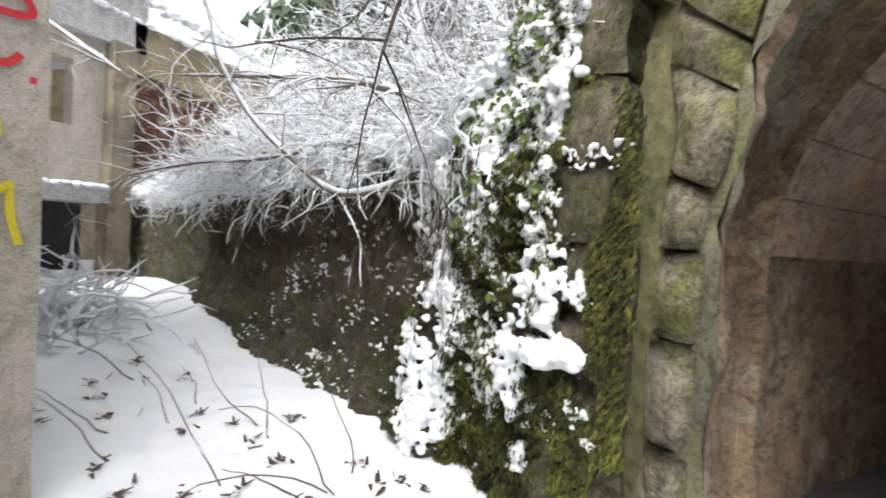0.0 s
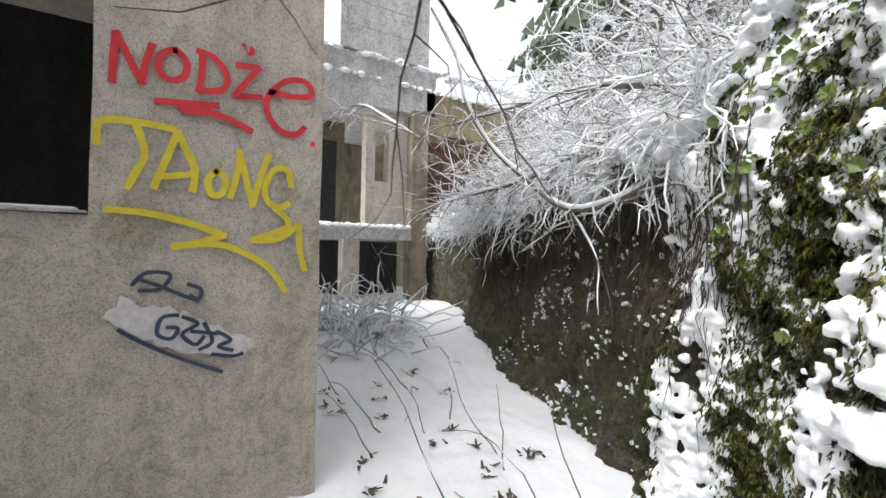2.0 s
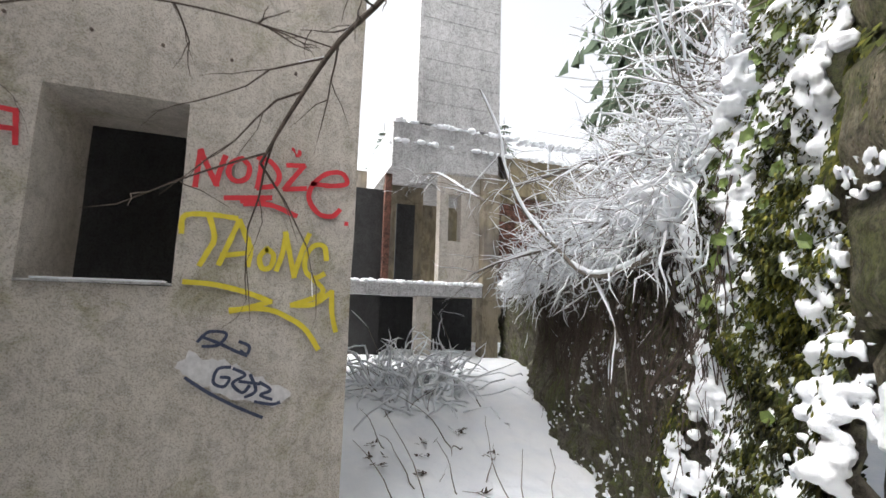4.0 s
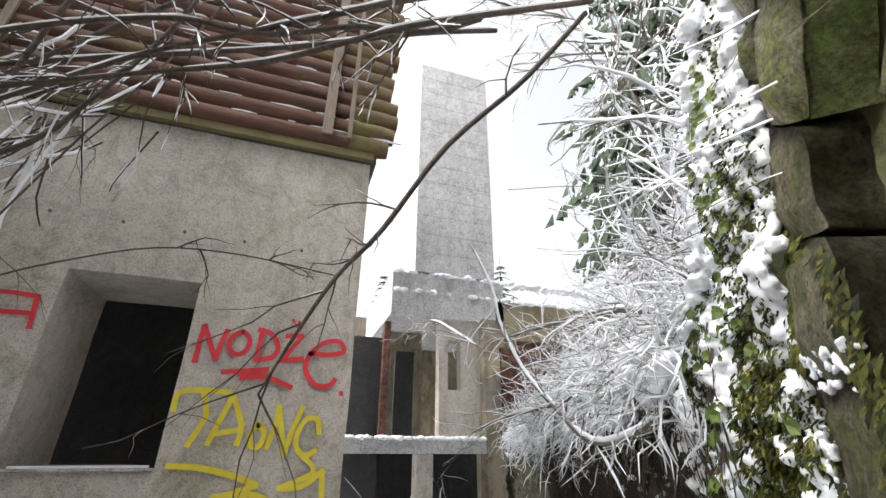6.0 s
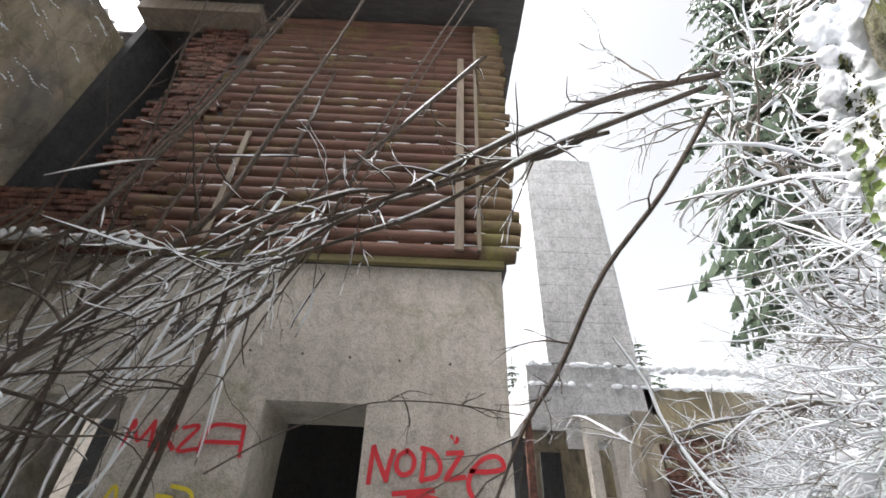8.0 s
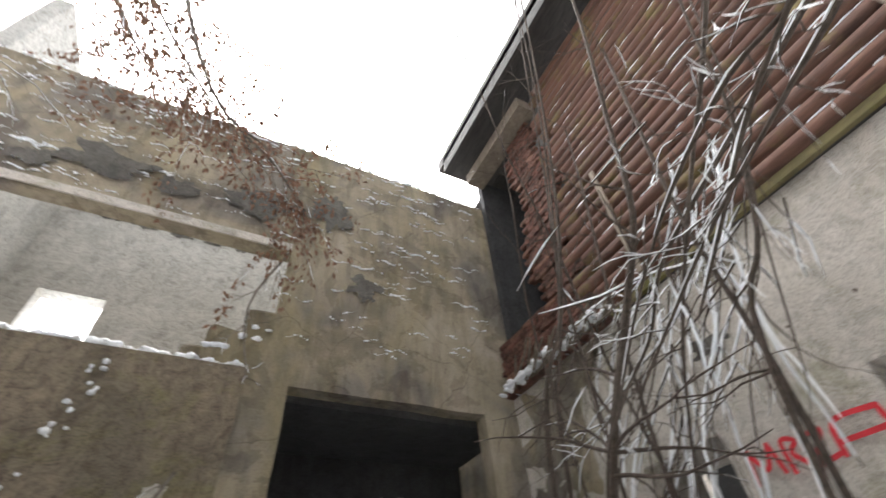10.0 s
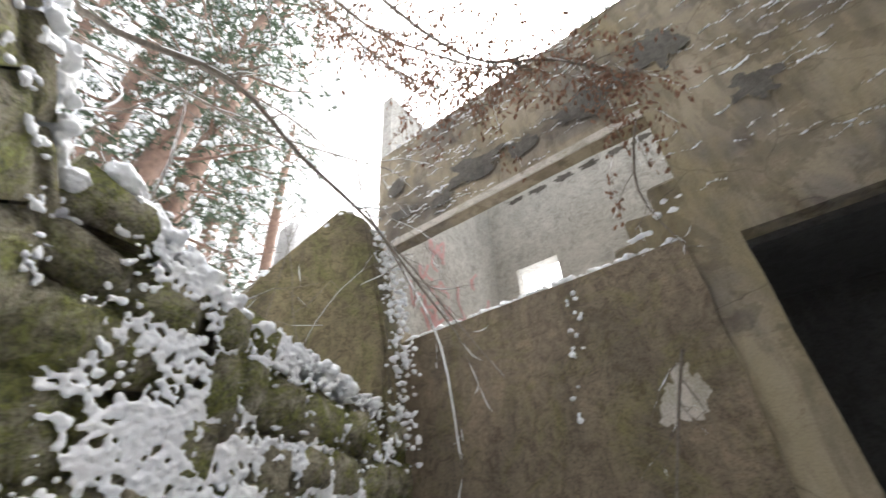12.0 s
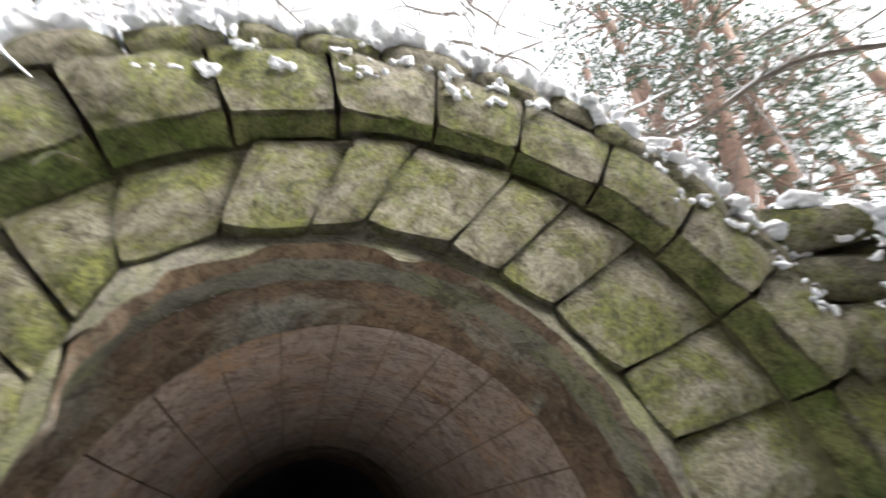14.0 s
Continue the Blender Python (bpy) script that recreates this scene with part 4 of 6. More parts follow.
    for k in range(9000):
        s, z = rng.uniform(-2.85, -2.0), rng.uniform(0.0, 4.1)
        if noise.noise(Vector((s * 2.2, z * 1.3, 8))) < -0.05 + (0.12 if s > -2.2 else 0):
            continue
        p = arch_world(s, z, -0.14)
        for _ in range(2):
            a = p + AD * rng.gauss(0, 0.02) + Vector((0, 0, rng.gauss(0, 0.02)))
            b = a - AA * rng.uniform(0.01, 0.03) + Vector((rng.gauss(0, 0.01), 0, -rng.uniform(0.02, 0.06)))
            w = AD * rng.uniform(0.005, 0.012)
            o = len(verts)
            verts += [a - w, a + w, b + w * 0.3, (a + b) / 2 - AA * 0.012]
            faces += [(o, o + 1, o + 3), (o + 1, o + 2, o + 3), (o + 2, o, o + 3)]
    thing("wall_moss", verts, faces, MOSS, "thick green moss hanging on the damp rock", "moss", "stuff")
    # ivy leaves near the crest
    verts, faces = [], []
    for k in range(170):
        u = rng.uniform(0.06, 0.2)
        z = wall_top(u) - abs(rng.gauss(0, 0.8))
        if z < 0.4:
            continue
        p = wall_world(u, z, rock_depth(u, z) - 0.07)
        r = rng.uniform(0.015, 0.035)
        a = rng.uniform(0, 6.28)
        o = len(verts)
        verts.append(p)
        for q in range(5):
            w = a + q * 2 * math.pi / 5
            rr = r * (1.3 if q == 0 else 1.0)
            verts.append(p + Vector((math.cos(w) * rr, -0.012 + 0.006 * (q % 2), math.sin(w) * rr)))
        faces += [(o, o + 1 + q, o + 1 + (q + 1) % 5) for q in range(5)]
    thing("ivy_leaves", verts, faces, IVYLEAF, "small green ivy leaves between the snow", "ivy", "stuff")


snow_on_walls()


def build_dead_vines():
    rng = random.Random(51)
    lines = []
    for k in range(700):
        u = rng.uniform(0.16, 0.75)
        z = wall_top(u) - rng.uniform(-0.1, 0.7)
        w = [wall_world(u, z, rock_depth(u, z) - 0.05)]
        L = rng.uniform(0.25, 1.3)
        for i in range(6):
            u += rng.gauss(0, 0.003)
            z -= L / 6
            w.append(wall_world(u, max(z, 0.05), rock_depth(u, z) - rng.uniform(0.03, 0.1)))
        lines.append((w, taper(w, rng.uniform(0.002, 0.006), 0.0015)))
    v, f = tubes(lines, 3)
    thing("dead_vines", v, f, BARK, "dead brown vines and roots hanging down the rock", "vines", "stuff")


def taper(pts, a, b):
    return [a + (b - a) * i / (len(pts) - 1) for i in range(len(pts))]


build_dead_vines()


# ---- graffiti ----
def smooth_line(pts, n=6):
    p = [Vector(q) for q in pts]
    if len(p) < 3:
        return p
    out = []
    for i in range(len(p) - 1):
        a, b, c, d = p[max(i - 1, 0)], p[i], p[i + 1], p[min(i + 2, len(p) - 1)]
        for k in range(n):
            t = k / n
            out.append(0.5 * (2 * b + (c - a) * t + (2 * a - 5 * b + 4 * c - d) * t * t + (3 * b - a - 3 * c + d) * t ** 3))
    return out + [p[-1]]


STROKES = [0]


def stroke(parent, pts, width, material, to_world, soft=True):
    """One sprayed line as a thin film of paint on a wall."""
    STROKES[0] += 1
    line = smooth_line(pts) if soft else [Vector(q) for q in pts]
    lift = 0.012 + 0.0007 * (STROKES[0] % 9)
    verts, faces = [], []
    for i, p in enumerate(line):
        t = (line[min(i + 1, len(line) - 1)] - line[max(i - 1, 0)])
        t = t.normalized() if t.length else Vector((1, 0))
        n = Vector((-t.y, t.x))
        w = width * 0.5 * (1 + 0.18 * noise.noise(Vector((p.x * 30, p.y * 30, STROKES[0]))))
        for k in (-1, 1):
            q = p + n * w * k
            if i == 0:
                q = q - t * width * 0.25
            if i == len(line) - 1:
                q = q + t * width * 0.25
            verts.append(to_world(q.x, q.y, lift))
    for i in range(len(line) - 1):
        faces.append((2 * i, 2 * i + 1, 2 * i + 3, 2 * i + 2))
    ob = new("paint_stroke", mesh_of("paint_stroke", verts, faces, material))
    ob.parent = parent
    return ob


def on_house(y, z, lift):
    return Vector((FX + lift, y, z))


def blot(parent, pts, material, to_world, lift):
    line = smooth_line(list(pts) + [pts[0]], 4)[:-1]
    line = [p + Vector((noise.noise(Vector((p.x * 23, p.y * 23, 1))), noise.noise(Vector((p.x * 23, p.y * 23, 6))))) * 0.035 for p in line]
    ob = new("paint_patch", mesh_of("paint_patch", [to_world(p.x, p.y, lift) for p in line], [tuple(range(len(line)))], material))
    ob.parent = parent


def build_graffiti():
    tag = empty("graffiti", (0, 0, 0), "red sprayed letters NODŽE on the grey house wall", "graffiti")
    for pts in (
        [(1.44, 2.40), (1.45, 2.63), (1.46, 2.62)], [(1.455, 2.63), (1.52, 2.50), (1.565, 2.42)], [(1.56, 2.42), (1.575, 2.52), (1.60, 2.62)],
        [(1.70, 2.62), (1.64, 2.58), (1.63, 2.50), (1.68, 2.46), (1.74, 2.49), (1.75, 2.57), (1.70, 2.62)],
        [(1.81, 2.43), (1.82, 2.53), (1.825, 2.64)], [(1.80, 2.64), (1.88, 2.62), (1.94, 2.54), (1.92, 2.46), (1.81, 2.43)],
        [(1.99, 2.61), (2.10, 2.62)], [(2.10, 2.62), (2.04, 2.53), (1.98, 2.44)], [(1.98, 2.44), (2.12, 2.46)],
        [(2.16, 2.50), (2.30, 2.50), (2.40, 2.53), (2.36, 2.60), (2.25, 2.58), (2.16, 2.48), (2.15, 2.38), (2.22, 2.29), (2.31, 2.28), (2.36, 2.33)],
        [(1.62, 2.34), (1.90, 2.37)], [(1.72, 2.33), (1.86, 2.35)], [(1.74, 2.31), (1.90, 2.32), (2.07, 2.26)]):
        stroke(tag, pts, 0.034, RED, on_house)
    stroke(tag, [(2.405, 2.235), (2.418, 2.235)], 0.03, RED, on_house)
    blot(tag, [(2.045, 2.665), (2.015, 2.71), (2.025, 2.735), (2.045, 2.715), (2.065, 2.735), (2.078, 2.71)], RED, on_house, 0.02)
    yel = empty("graffiti", (0, 0, 0), "yellow sprayed letters with an underline on the grey house wall", "graffiti")
    for pts in (
        [(1.39, 2.09), (1.40, 2.20), (1.54, 2.22), (1.70, 2.21)], [(1.54, 2.21), (1.58, 2.07), (1.545, 1.97), (1.51, 1.89)],
        [(1.62, 1.90), (1.67, 2.05), (1.72, 2.20)], [(1.72, 2.20), (1.77, 2.08), (1.80, 2.00), (1.70, 1.97), (1.63, 1.96)],
        [(1.78, 2.08), (1.80, 1.98), (1.79, 1.90)], [(1.90, 2.02), (1.86, 1.96), (1.88, 1.89), (1.93, 1.90), (1.945, 1.98), (1.90, 2.02)],
        [(1.97, 1.88), (2.0, 2.0), (2.015, 2.13)], [(2.01, 2.14), (2.05, 1.98), (2.085, 1.84)], [(2.085, 1.85), (2.12, 2.0), (2.165, 2.14)],
        [(2.29, 1.97), (2.27, 2.06), (2.20, 2.06), (2.15, 1.97), (2.16, 1.88), (2.22, 1.84), (2.28, 1.87)],
        [(2.20, 1.84), (2.28, 1.74), (2.08, 1.65)], [(2.08, 1.65), (2.22, 1.66), (2.34, 1.75)], [(2.34, 1.75), (2.35, 1.60), (2.38, 1.48)],
        [(1.43, 1.78), (1.60, 1.77), (1.78, 1.73), (1.95, 1.67)], [(1.95, 1.67), (1.82, 1.63), (1.71, 1.60)], [(1.71, 1.61), (1.92, 1.62), (2.06, 1.57), (2.18, 1.49), (2.27, 1.36)]):
        stroke(yel, pts, 0.034, YELLOW, on_house)
    scr = empty("graffiti", (0, 0, 0), "navy scrawl over a scuffed whitewashed patch on the house wall", "graffiti")
    blot(scr, [(1.43, 1.26), (1.50, 1.35), (1.58, 1.30), (1.70, 1.29), (1.85, 1.22), (2.00, 1.14), (2.11, 1.08), (2.04, 1.00), (1.93, 1.02), (1.76, 1.06), (1.62, 1.13), (1.50, 1.19)], GREYPATCH, on_house, 0.009)
    for pts in (
        [(1.54, 1.41), (1.60, 1.47), (1.70, 1.46), (1.66, 1.39), (1.57, 1.38)], [(1.56, 1.44), (1.66, 1.40), (1.76, 1.35), (1.83, 1.32)], [(1.78, 1.41), (1.84, 1.38), (1.83, 1.33), (1.79, 1.35)],
        [(1.74, 1.25), (1.67, 1.24), (1.65, 1.16), (1.71, 1.13), (1.74, 1.18), (1.69, 1.19)], [(1.76, 1.24), (1.83, 1.20), (1.76, 1.15), (1.82, 1.09), (1.86, 1.13)], [(1.86, 1.20), (1.90, 1.10), (1.84, 1.06)], [(1.92, 1.15), (1.99, 1.10), (1.93, 1.07), (2.0, 1.04)],
        [(1.80, 1.16), (1.92, 1.14)], [(1.49, 1.19), (1.62, 1.10), (1.78, 1.01), (1.95, 0.93)], [(1.90, 1.03), (2.00, 1.01), (2.05, 1.02)]):
        stroke(scr, pts, 0.02, BLUE, on_house)
    mr = empty("graffiti", (0, 0, 0), "red sprayed tag between the window holes", "graffiti")
    for pts in (
        [(-0.36, 2.56), (-0.33, 2.76)], [(-0.33, 2.76), (-0.25, 2.62), (-0.18, 2.76)], [(-0.18, 2.76), (-0.15, 2.58)], [(-0.10, 2.56), (-0.09, 2.74), (-0.01, 2.72), (-0.06, 2.66), (0.02, 2.57)],
        [(0.04, 2.72), (0.15, 2.73), (0.05, 2.57), (0.18, 2.58)], [(0.20, 2.56), (0.24, 2.74), (0.48, 2.74)], [(0.48, 2.74), (0.49, 2.64), (0.50, 2.54)], [(0.22, 2.63), (0.48, 2.63)]):
        stroke(mr, pts, 0.03, RED, on_house)
    y2 = empty("graffiti", (0, 0, 0), "yellow sprayed tag below the red one between the windows", "graffiti")
    for pts in (
        [(-0.35, 2.05), (-0.28, 2.33), (-0.18, 2.05)], [(-0.32, 2.16), (-0.20, 2.17)], [(-0.10, 2.05), (-0.09, 2.30)], [(0.02, 2.28), (0.14, 2.25), (0.04, 2.10), (0.20, 2.12)], [(0.10, 2.34), (0.25, 2.30), (0.27, 2.15)],
        [(-0.30, 1.72), (0.05, 1.63), (0.34, 1.70)], [(0.0, 1.52), (0.22, 1.60), (0.42, 1.56)], [(-0.2, 0.95), (0.1, 0.90), (0.35, 0.99)]):
        stroke(y2, pts, 0.026, YELLOW, on_house)
    wash = empty("graffiti", (0, 0, 0), "faded red graffiti on the pale end wall", "graffiti")
    rng = random.Random(3)
    for k in range(26):
        y, z = rng.uniform(-5.6, -3.6), rng.uniform(4.3, 6.3)
        pts = [(y, z)]
        for _ in range(4):
            pts.append((pts[-1][0] + rng.uniform(-0.25, 0.25), pts[-1][1] + rng.uniform(-0.35, 0.35)))
        stroke(wash, pts, 0.05, PINKWASH, lambda a, b, c: Vector((4.41 - c, a, b)))


build_graffiti()


def build_peeling():
    rng = random.Random(19)
    peel = empty("peeled_render", (0, 0, 0), "dark patches where render has fallen from the walls", "wall patch", "structure")
    front = lambda a, b, c: Vector((a, WY + c, b))
    back = lambda a, b, c: Vector((a, -6.2 + c, b))
    house = lambda a, b, c: Vector((FX + c, a, b))

    def ragged(cx, cz, w, h):
        n, out = 34, []
        for k in range(n):
            a = 6.283 * k / n
            q = 0.85 + 0.55 * noise.noise(Vector((math.cos(a) * 1.5 + cx * 3, math.sin(a) * 1.5 + cz * 3, 0))) + rng.uniform(-0.14, 0.14)
            out.append((cx + w * 0.55 * math.cos(a) * q, cz + h * 0.55 * math.sin(a) * q))
        return out

    for x, z, w, h in ((4.2, 6.9, 0.36, 0.4), (4.05, 6.25, 0.5, 0.3), (2.7, 6.35, 1.0, 0.5), (3.3, 6.1, 0.5, 0.22), (1.9, 6.25, 0.5, 0.3), (1.0, 6.4, 0.9, 0.5), (0.0, 6.6, 0.5, 0.7), (-0.5, 5.4, 0.45, 0.4)):
        blot(peel, ragged(x, z, w, h), DARKPATCH, front, 0.034 + 0.002 * x)
    for x in (3.6, 3.0, 2.4, 1.8, 1.2, 0.7):
        blot(peel, ragged(x, 8.55, rng.uniform(0.3, 0.5), 0.16), DARKPATCH, back, 0.012)
    for q, (y, z, w, h) in enumerate(((-2.2, 3.6, 1.0, 1.1), (-1.6, 4.0, 0.8, 0.5), (-2.45, 2.85, 0.6, 0.8), (-1.9, 3.05, 0.5, 0.4), (-0.2, 3.5, 0.34, 0.16), (0.2, 4.0, 0.4, 0.1))):
        blot(peel, ragged(y, z, w, h), WING if z != 3.5 else DARKPATCH, house, 0.0125 + 0.002 * q)
    for x, z, w, h in ((1.05, 2.75, 0.36, 0.5),):
        blot(peel, ragged(x, z, w, h), FACADE, front, 0.066)
    for x, z, w, h in ((-1.45, 2.9, 0.5, 1.2), (-1.2, 1.9, 0.6, 0.6), (-0.85, 2.5, 0.3, 0.4), (-1.8, 2.4, 0.5, 0.8)):
        blot(peel, ragged(x, z, w, h), DAMP, lambda a, b, c: Vector((a, -4.4 + c, b)), 0.012)


DAMP = mat_plaster("damp_pale_plaster", (0.26, 0.26, 0.255), (0.17, 0.17, 0.17), (0.06, 0.06, 0.06), (0.12, 0.12, 0.10), 0.56, 40.0, 0.7, 0.8)
DARKPATCH = mat_plaster("bare_grey_patch", (0.16, 0.15, 0.13), (0.11, 0.10, 0.09), (0.05, 0.05, 0.045), (0.09, 0.085, 0.06), 0.6, 50.0, 0.6)
build_peeling()


# ---- small things on the house ----
def build_house_bits():
    for y0, y1, z in ((0.57, 1.365, 1.75), (-1.22, -0.47, 1.75)):
        sill = empty("window_sill", (FX, (y0 + y1) / 2, z), "snow-dusted broken board on the window ledge", "sill")
        for nm, lo, hi, mat in (("ledge", (-0.06, y0 + 0.01, 0.004), (0.022, y1 - 0.01, 0.018), CONCRETE), ("snow_strip", (-0.09, y0 + 0.08, 0.019), (0.016, y1 - 0.05, 0.032), SNOW), ("broken_lath", (-0.42, y0 + 0.1, 0.008), (-0.34, y1 - 0.2, 0.03), BOARD)):
            ob = slab(nm, (lo[0], lo[1] - (y0 + y1) / 2, lo[2]), (hi[0], hi[1] - (y0 + y1) / 2, hi[2]), mat, bevel=0.004)
            ob.parent = sill
    for k, (y, z) in enumerate(((1.173, 3.317), (0.782, 3.331), (1.583, 3.302), (0.35, 3.34), (2.0, 3.29), (-0.1, 3.35))):
        verts, faces = tubes([([(FX - 0.05, y, z), (FX + 0.012, y, z)], [0.014, 0.011])], 8)
        thing("wall_anchor", verts, faces, METAL, "rusty anchor stub in the render", "anchor", group="anchors in the house wall")


build_house_bits()


def build_bricks():
    wall = empty("wall_brick", (FX - 0.02, -2.7, 4.2), "crumbling red brick wall beside the logs", "wall", "structure")
    rng = random.Random(6)
    meshes = []
    for k in range(6):
        bm = box_bm((-0.06, -0.118, -0.031), (0.06, 0.118, 0.031), 0.008)
        for v in bm.verts:
            v.co += noise.noise_vector(v.co * 20 + Vector((k * 9, 0, 0))) * 0.006
        me = bpy.data.meshes.new("brick")
        bm.to_mesh(me)
        bm.free()
        me.materials.append(BRICK)
        meshes.append(me)
    core = slab("core", (-0.30, 1.12, 0.0), (0.0, 1.70, 4.3), BRICK, bevel=0, parent=wall)
    core = slab("core", (-0.30, -0.12, 0.0), (0.0, 1.116, 0.7), BRICK, bevel=0, parent=wall)
    z, row, n = 0.05, 0, 0
    while z < 4.2:
        y = -0.05 + (0.125 if row % 2 else 0)
        while y < 1.75 + 0.10 * math.sin(row * 0.7) and n < 300:
            if not (z > 0.75 and y < 1.0 + 0.14 * math.sin(z * 3.1) + 0.16 * max(z - 2.6, 0)):
                ob = new("brick", meshes[rng.randrange(6)])
                ob.parent = wall
                ob.location = (0.05 + rng.uniform(-0.014, 0.014), y + rng.uniform(-0.008, 0.008), z)
                ob.rotation_euler = (rng.uniform(-0.02, 0.02), rng.uniform(-0.03, 0.03), rng.uniform(-0.03, 0.03))
                n += 1
            y += 0.25
        z += 0.074
        row += 1
    # snow and splintered laths along the broken edge
    rng2 = random.Random(16)
    lines = []
    for k in range(26):
        y = rng2.uniform(-2.6, -0.9)
        lines.append((crook((FX + 0.1, y, 4.25), (0.3, rng2.uniform(0.4, 1), rng2.uniform(-0.2, 0.3)), rng2.uniform(0.3, 0.8), rng2, 3, 0.08), [0.014, 0.013, 0.012, 0.01]))
    v, f = tubes(lines, 5)
    thing("splintered_laths", v, f, BOARD, "splintered laths on the broken wall edge", "laths", "stuff")
    spots = [(Vector((FX + 0.08 + rng2.uniform(-0.1, 0.15), rng2.uniform(-2.65, -0.8), 4.27 + rng2.uniform(-0.02, 0.05))), rng2.uniform(0.02, 0.06)) for _ in range(170)]
    clumps("ledge_snow", spots, SNOW, "snow on the broken wall edge", "snow", rng2, 0.6, 0.013)


# ---- far building ----
def build_far_building():
    pierced("wall_far_front", (5.05, 6.35), (2.05, 4.7), 0.25, [(5.25, 3.05, 5.55, 4.1)], lambda u, v, d: Vector((-8.35 - d, u, v)), FACADE, "stained pale wall with a narrow window slit", "wall")
    slab("floor_far", (-11.6, 3.0, 1.82), (-8.0, 5.95, 2.06), CONCRETE, "concrete balcony slab under snow", "floor", "structure")
    clumps("balcony_snow", [(Vector((random.uniform(-8.5, -7.98), random.uniform(3.0, 5.95), 2.09)), random.uniform(0.04, 0.09)) for _ in range(150)], SNOW, "snow on the balcony edge", "snow", random, 0.6)
    slab("concrete_post", (-8.5, 4.55, -0.2), (-8.2, 4.9, 1.815), FACADE, "square concrete post under the balcony", "post", bevel=0.02)
    # Dark room tones reused on these far walls and the door leaf.
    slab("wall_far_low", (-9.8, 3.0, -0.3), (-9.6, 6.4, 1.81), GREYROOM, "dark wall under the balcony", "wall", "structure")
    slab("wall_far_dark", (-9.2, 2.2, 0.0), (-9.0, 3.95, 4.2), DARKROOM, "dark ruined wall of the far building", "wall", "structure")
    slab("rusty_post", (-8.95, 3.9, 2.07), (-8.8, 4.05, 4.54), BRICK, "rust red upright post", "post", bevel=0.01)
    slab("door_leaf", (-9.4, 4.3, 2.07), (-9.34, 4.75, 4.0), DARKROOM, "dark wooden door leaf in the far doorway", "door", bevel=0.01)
    slab("wall_far_back", (-9.9, 4.05, 2.07), (-9.7, 5.05, 4.54), WING, "pale wall behind the balcony", "wall", "structure")
    side = empty("wall_far_brick", (-8.3, 6.4, 2.0), "ruined red brick wall beside the far building", "wall", "structure")
    rng = random.Random(9)
    for r in range(15):
        for c in range(11):
            if r > 11 and c > 6:
                continue
            ob = slab("brick", (-0.12, c * 0.25 + (0.12 if r % 2 else 0), r * 0.145), (rng.uniform(0, 0.03), c * 0.25 + 0.236 + (0.12 if r % 2 else 0), r * 0.145 + 0.132), BRICK if rng.random() < 0.75 else WING, bevel=0)
            ob.parent = side
    slab("wall_far_top", (-8.45, 6.36, 4.2), (-8.2, 9.6, 5.1), WING, "stained band above the brick", "wall", "structure")
    slab("wall_far_pier", (-8.44, 6.0, -0.3), (-8.1, 6.38, 4.6), WING, "mossy corner pier of the far building", "wall", "structure")
    clumps("canopy_snow", [(Vector((random.uniform(-8.45, -8.15), random.uniform(3.9, 9.6), 5.56 if k % 3 else 5.12)), random.uniform(0.05, 0.1)) for k in range(260)], SNOW, "snow along the canopy edge", "snow", random, 0.6)
    slab("wall_pale_ruin", (10.0, -7.0, 0), (10.8, -4.4, 10.3), CONCRETE, "pale block wall of a distant ruin", "wall", "structure", bevel=0.15)


build_far_building()


# ---- branches, thicket and trees ----
def snowy(name, lines, label, category, bark=DEADWOOD, cover=0.9, kind="", min_r=0.0, seed=1, thick=1.0):
    """A shrub or branch: bark tubes, and snow lying along the upper side of them."""
    rng = random.Random(seed)
    top = empty(name, lines[0][0][0], label, category, kind)
    base = Vector(lines[0][0][0])
    v, f = tubes([([p - base for p in pts], rad) for pts, rad in lines], 5 if len(lines) < 200 else 3)
    ob = new("wood", mesh_of("wood", v, f, bark, True))
    ob.parent = top
    snow = []
    for pts, rad in lines:
        run = []
        for i, p in enumerate(pts):
            keep = rng.random() < cover and rad[i] > min_r
            if keep:
                r = rad[i] * rng.uniform(0.8, 1.3) * thick + 0.0025
                run.append((p - base + Vector((0, 0, rad[i] * 0.8 + r * 0.35 if thick < 1.5 else rad[i] * 0.3 + r * 0.2)), r))
            if (not keep or i == len(pts) - 1) and len(run) > 1:
                rr = [q[1] for q in run]
                rr[0] *= 0.3
                rr[-1] *= 0.3
                snow.append(([q[0] for q in run], rr))
            if not keep:
                run = []
    if snow:
        v, f = tubes(snow, 5 if len(lines) < 200 else 3)
        ob = tagged(new("snow_cover", mesh_of("snow_cover", v, f, SNOW, True)), kind="stuff")
        ob.parent = top
    return top


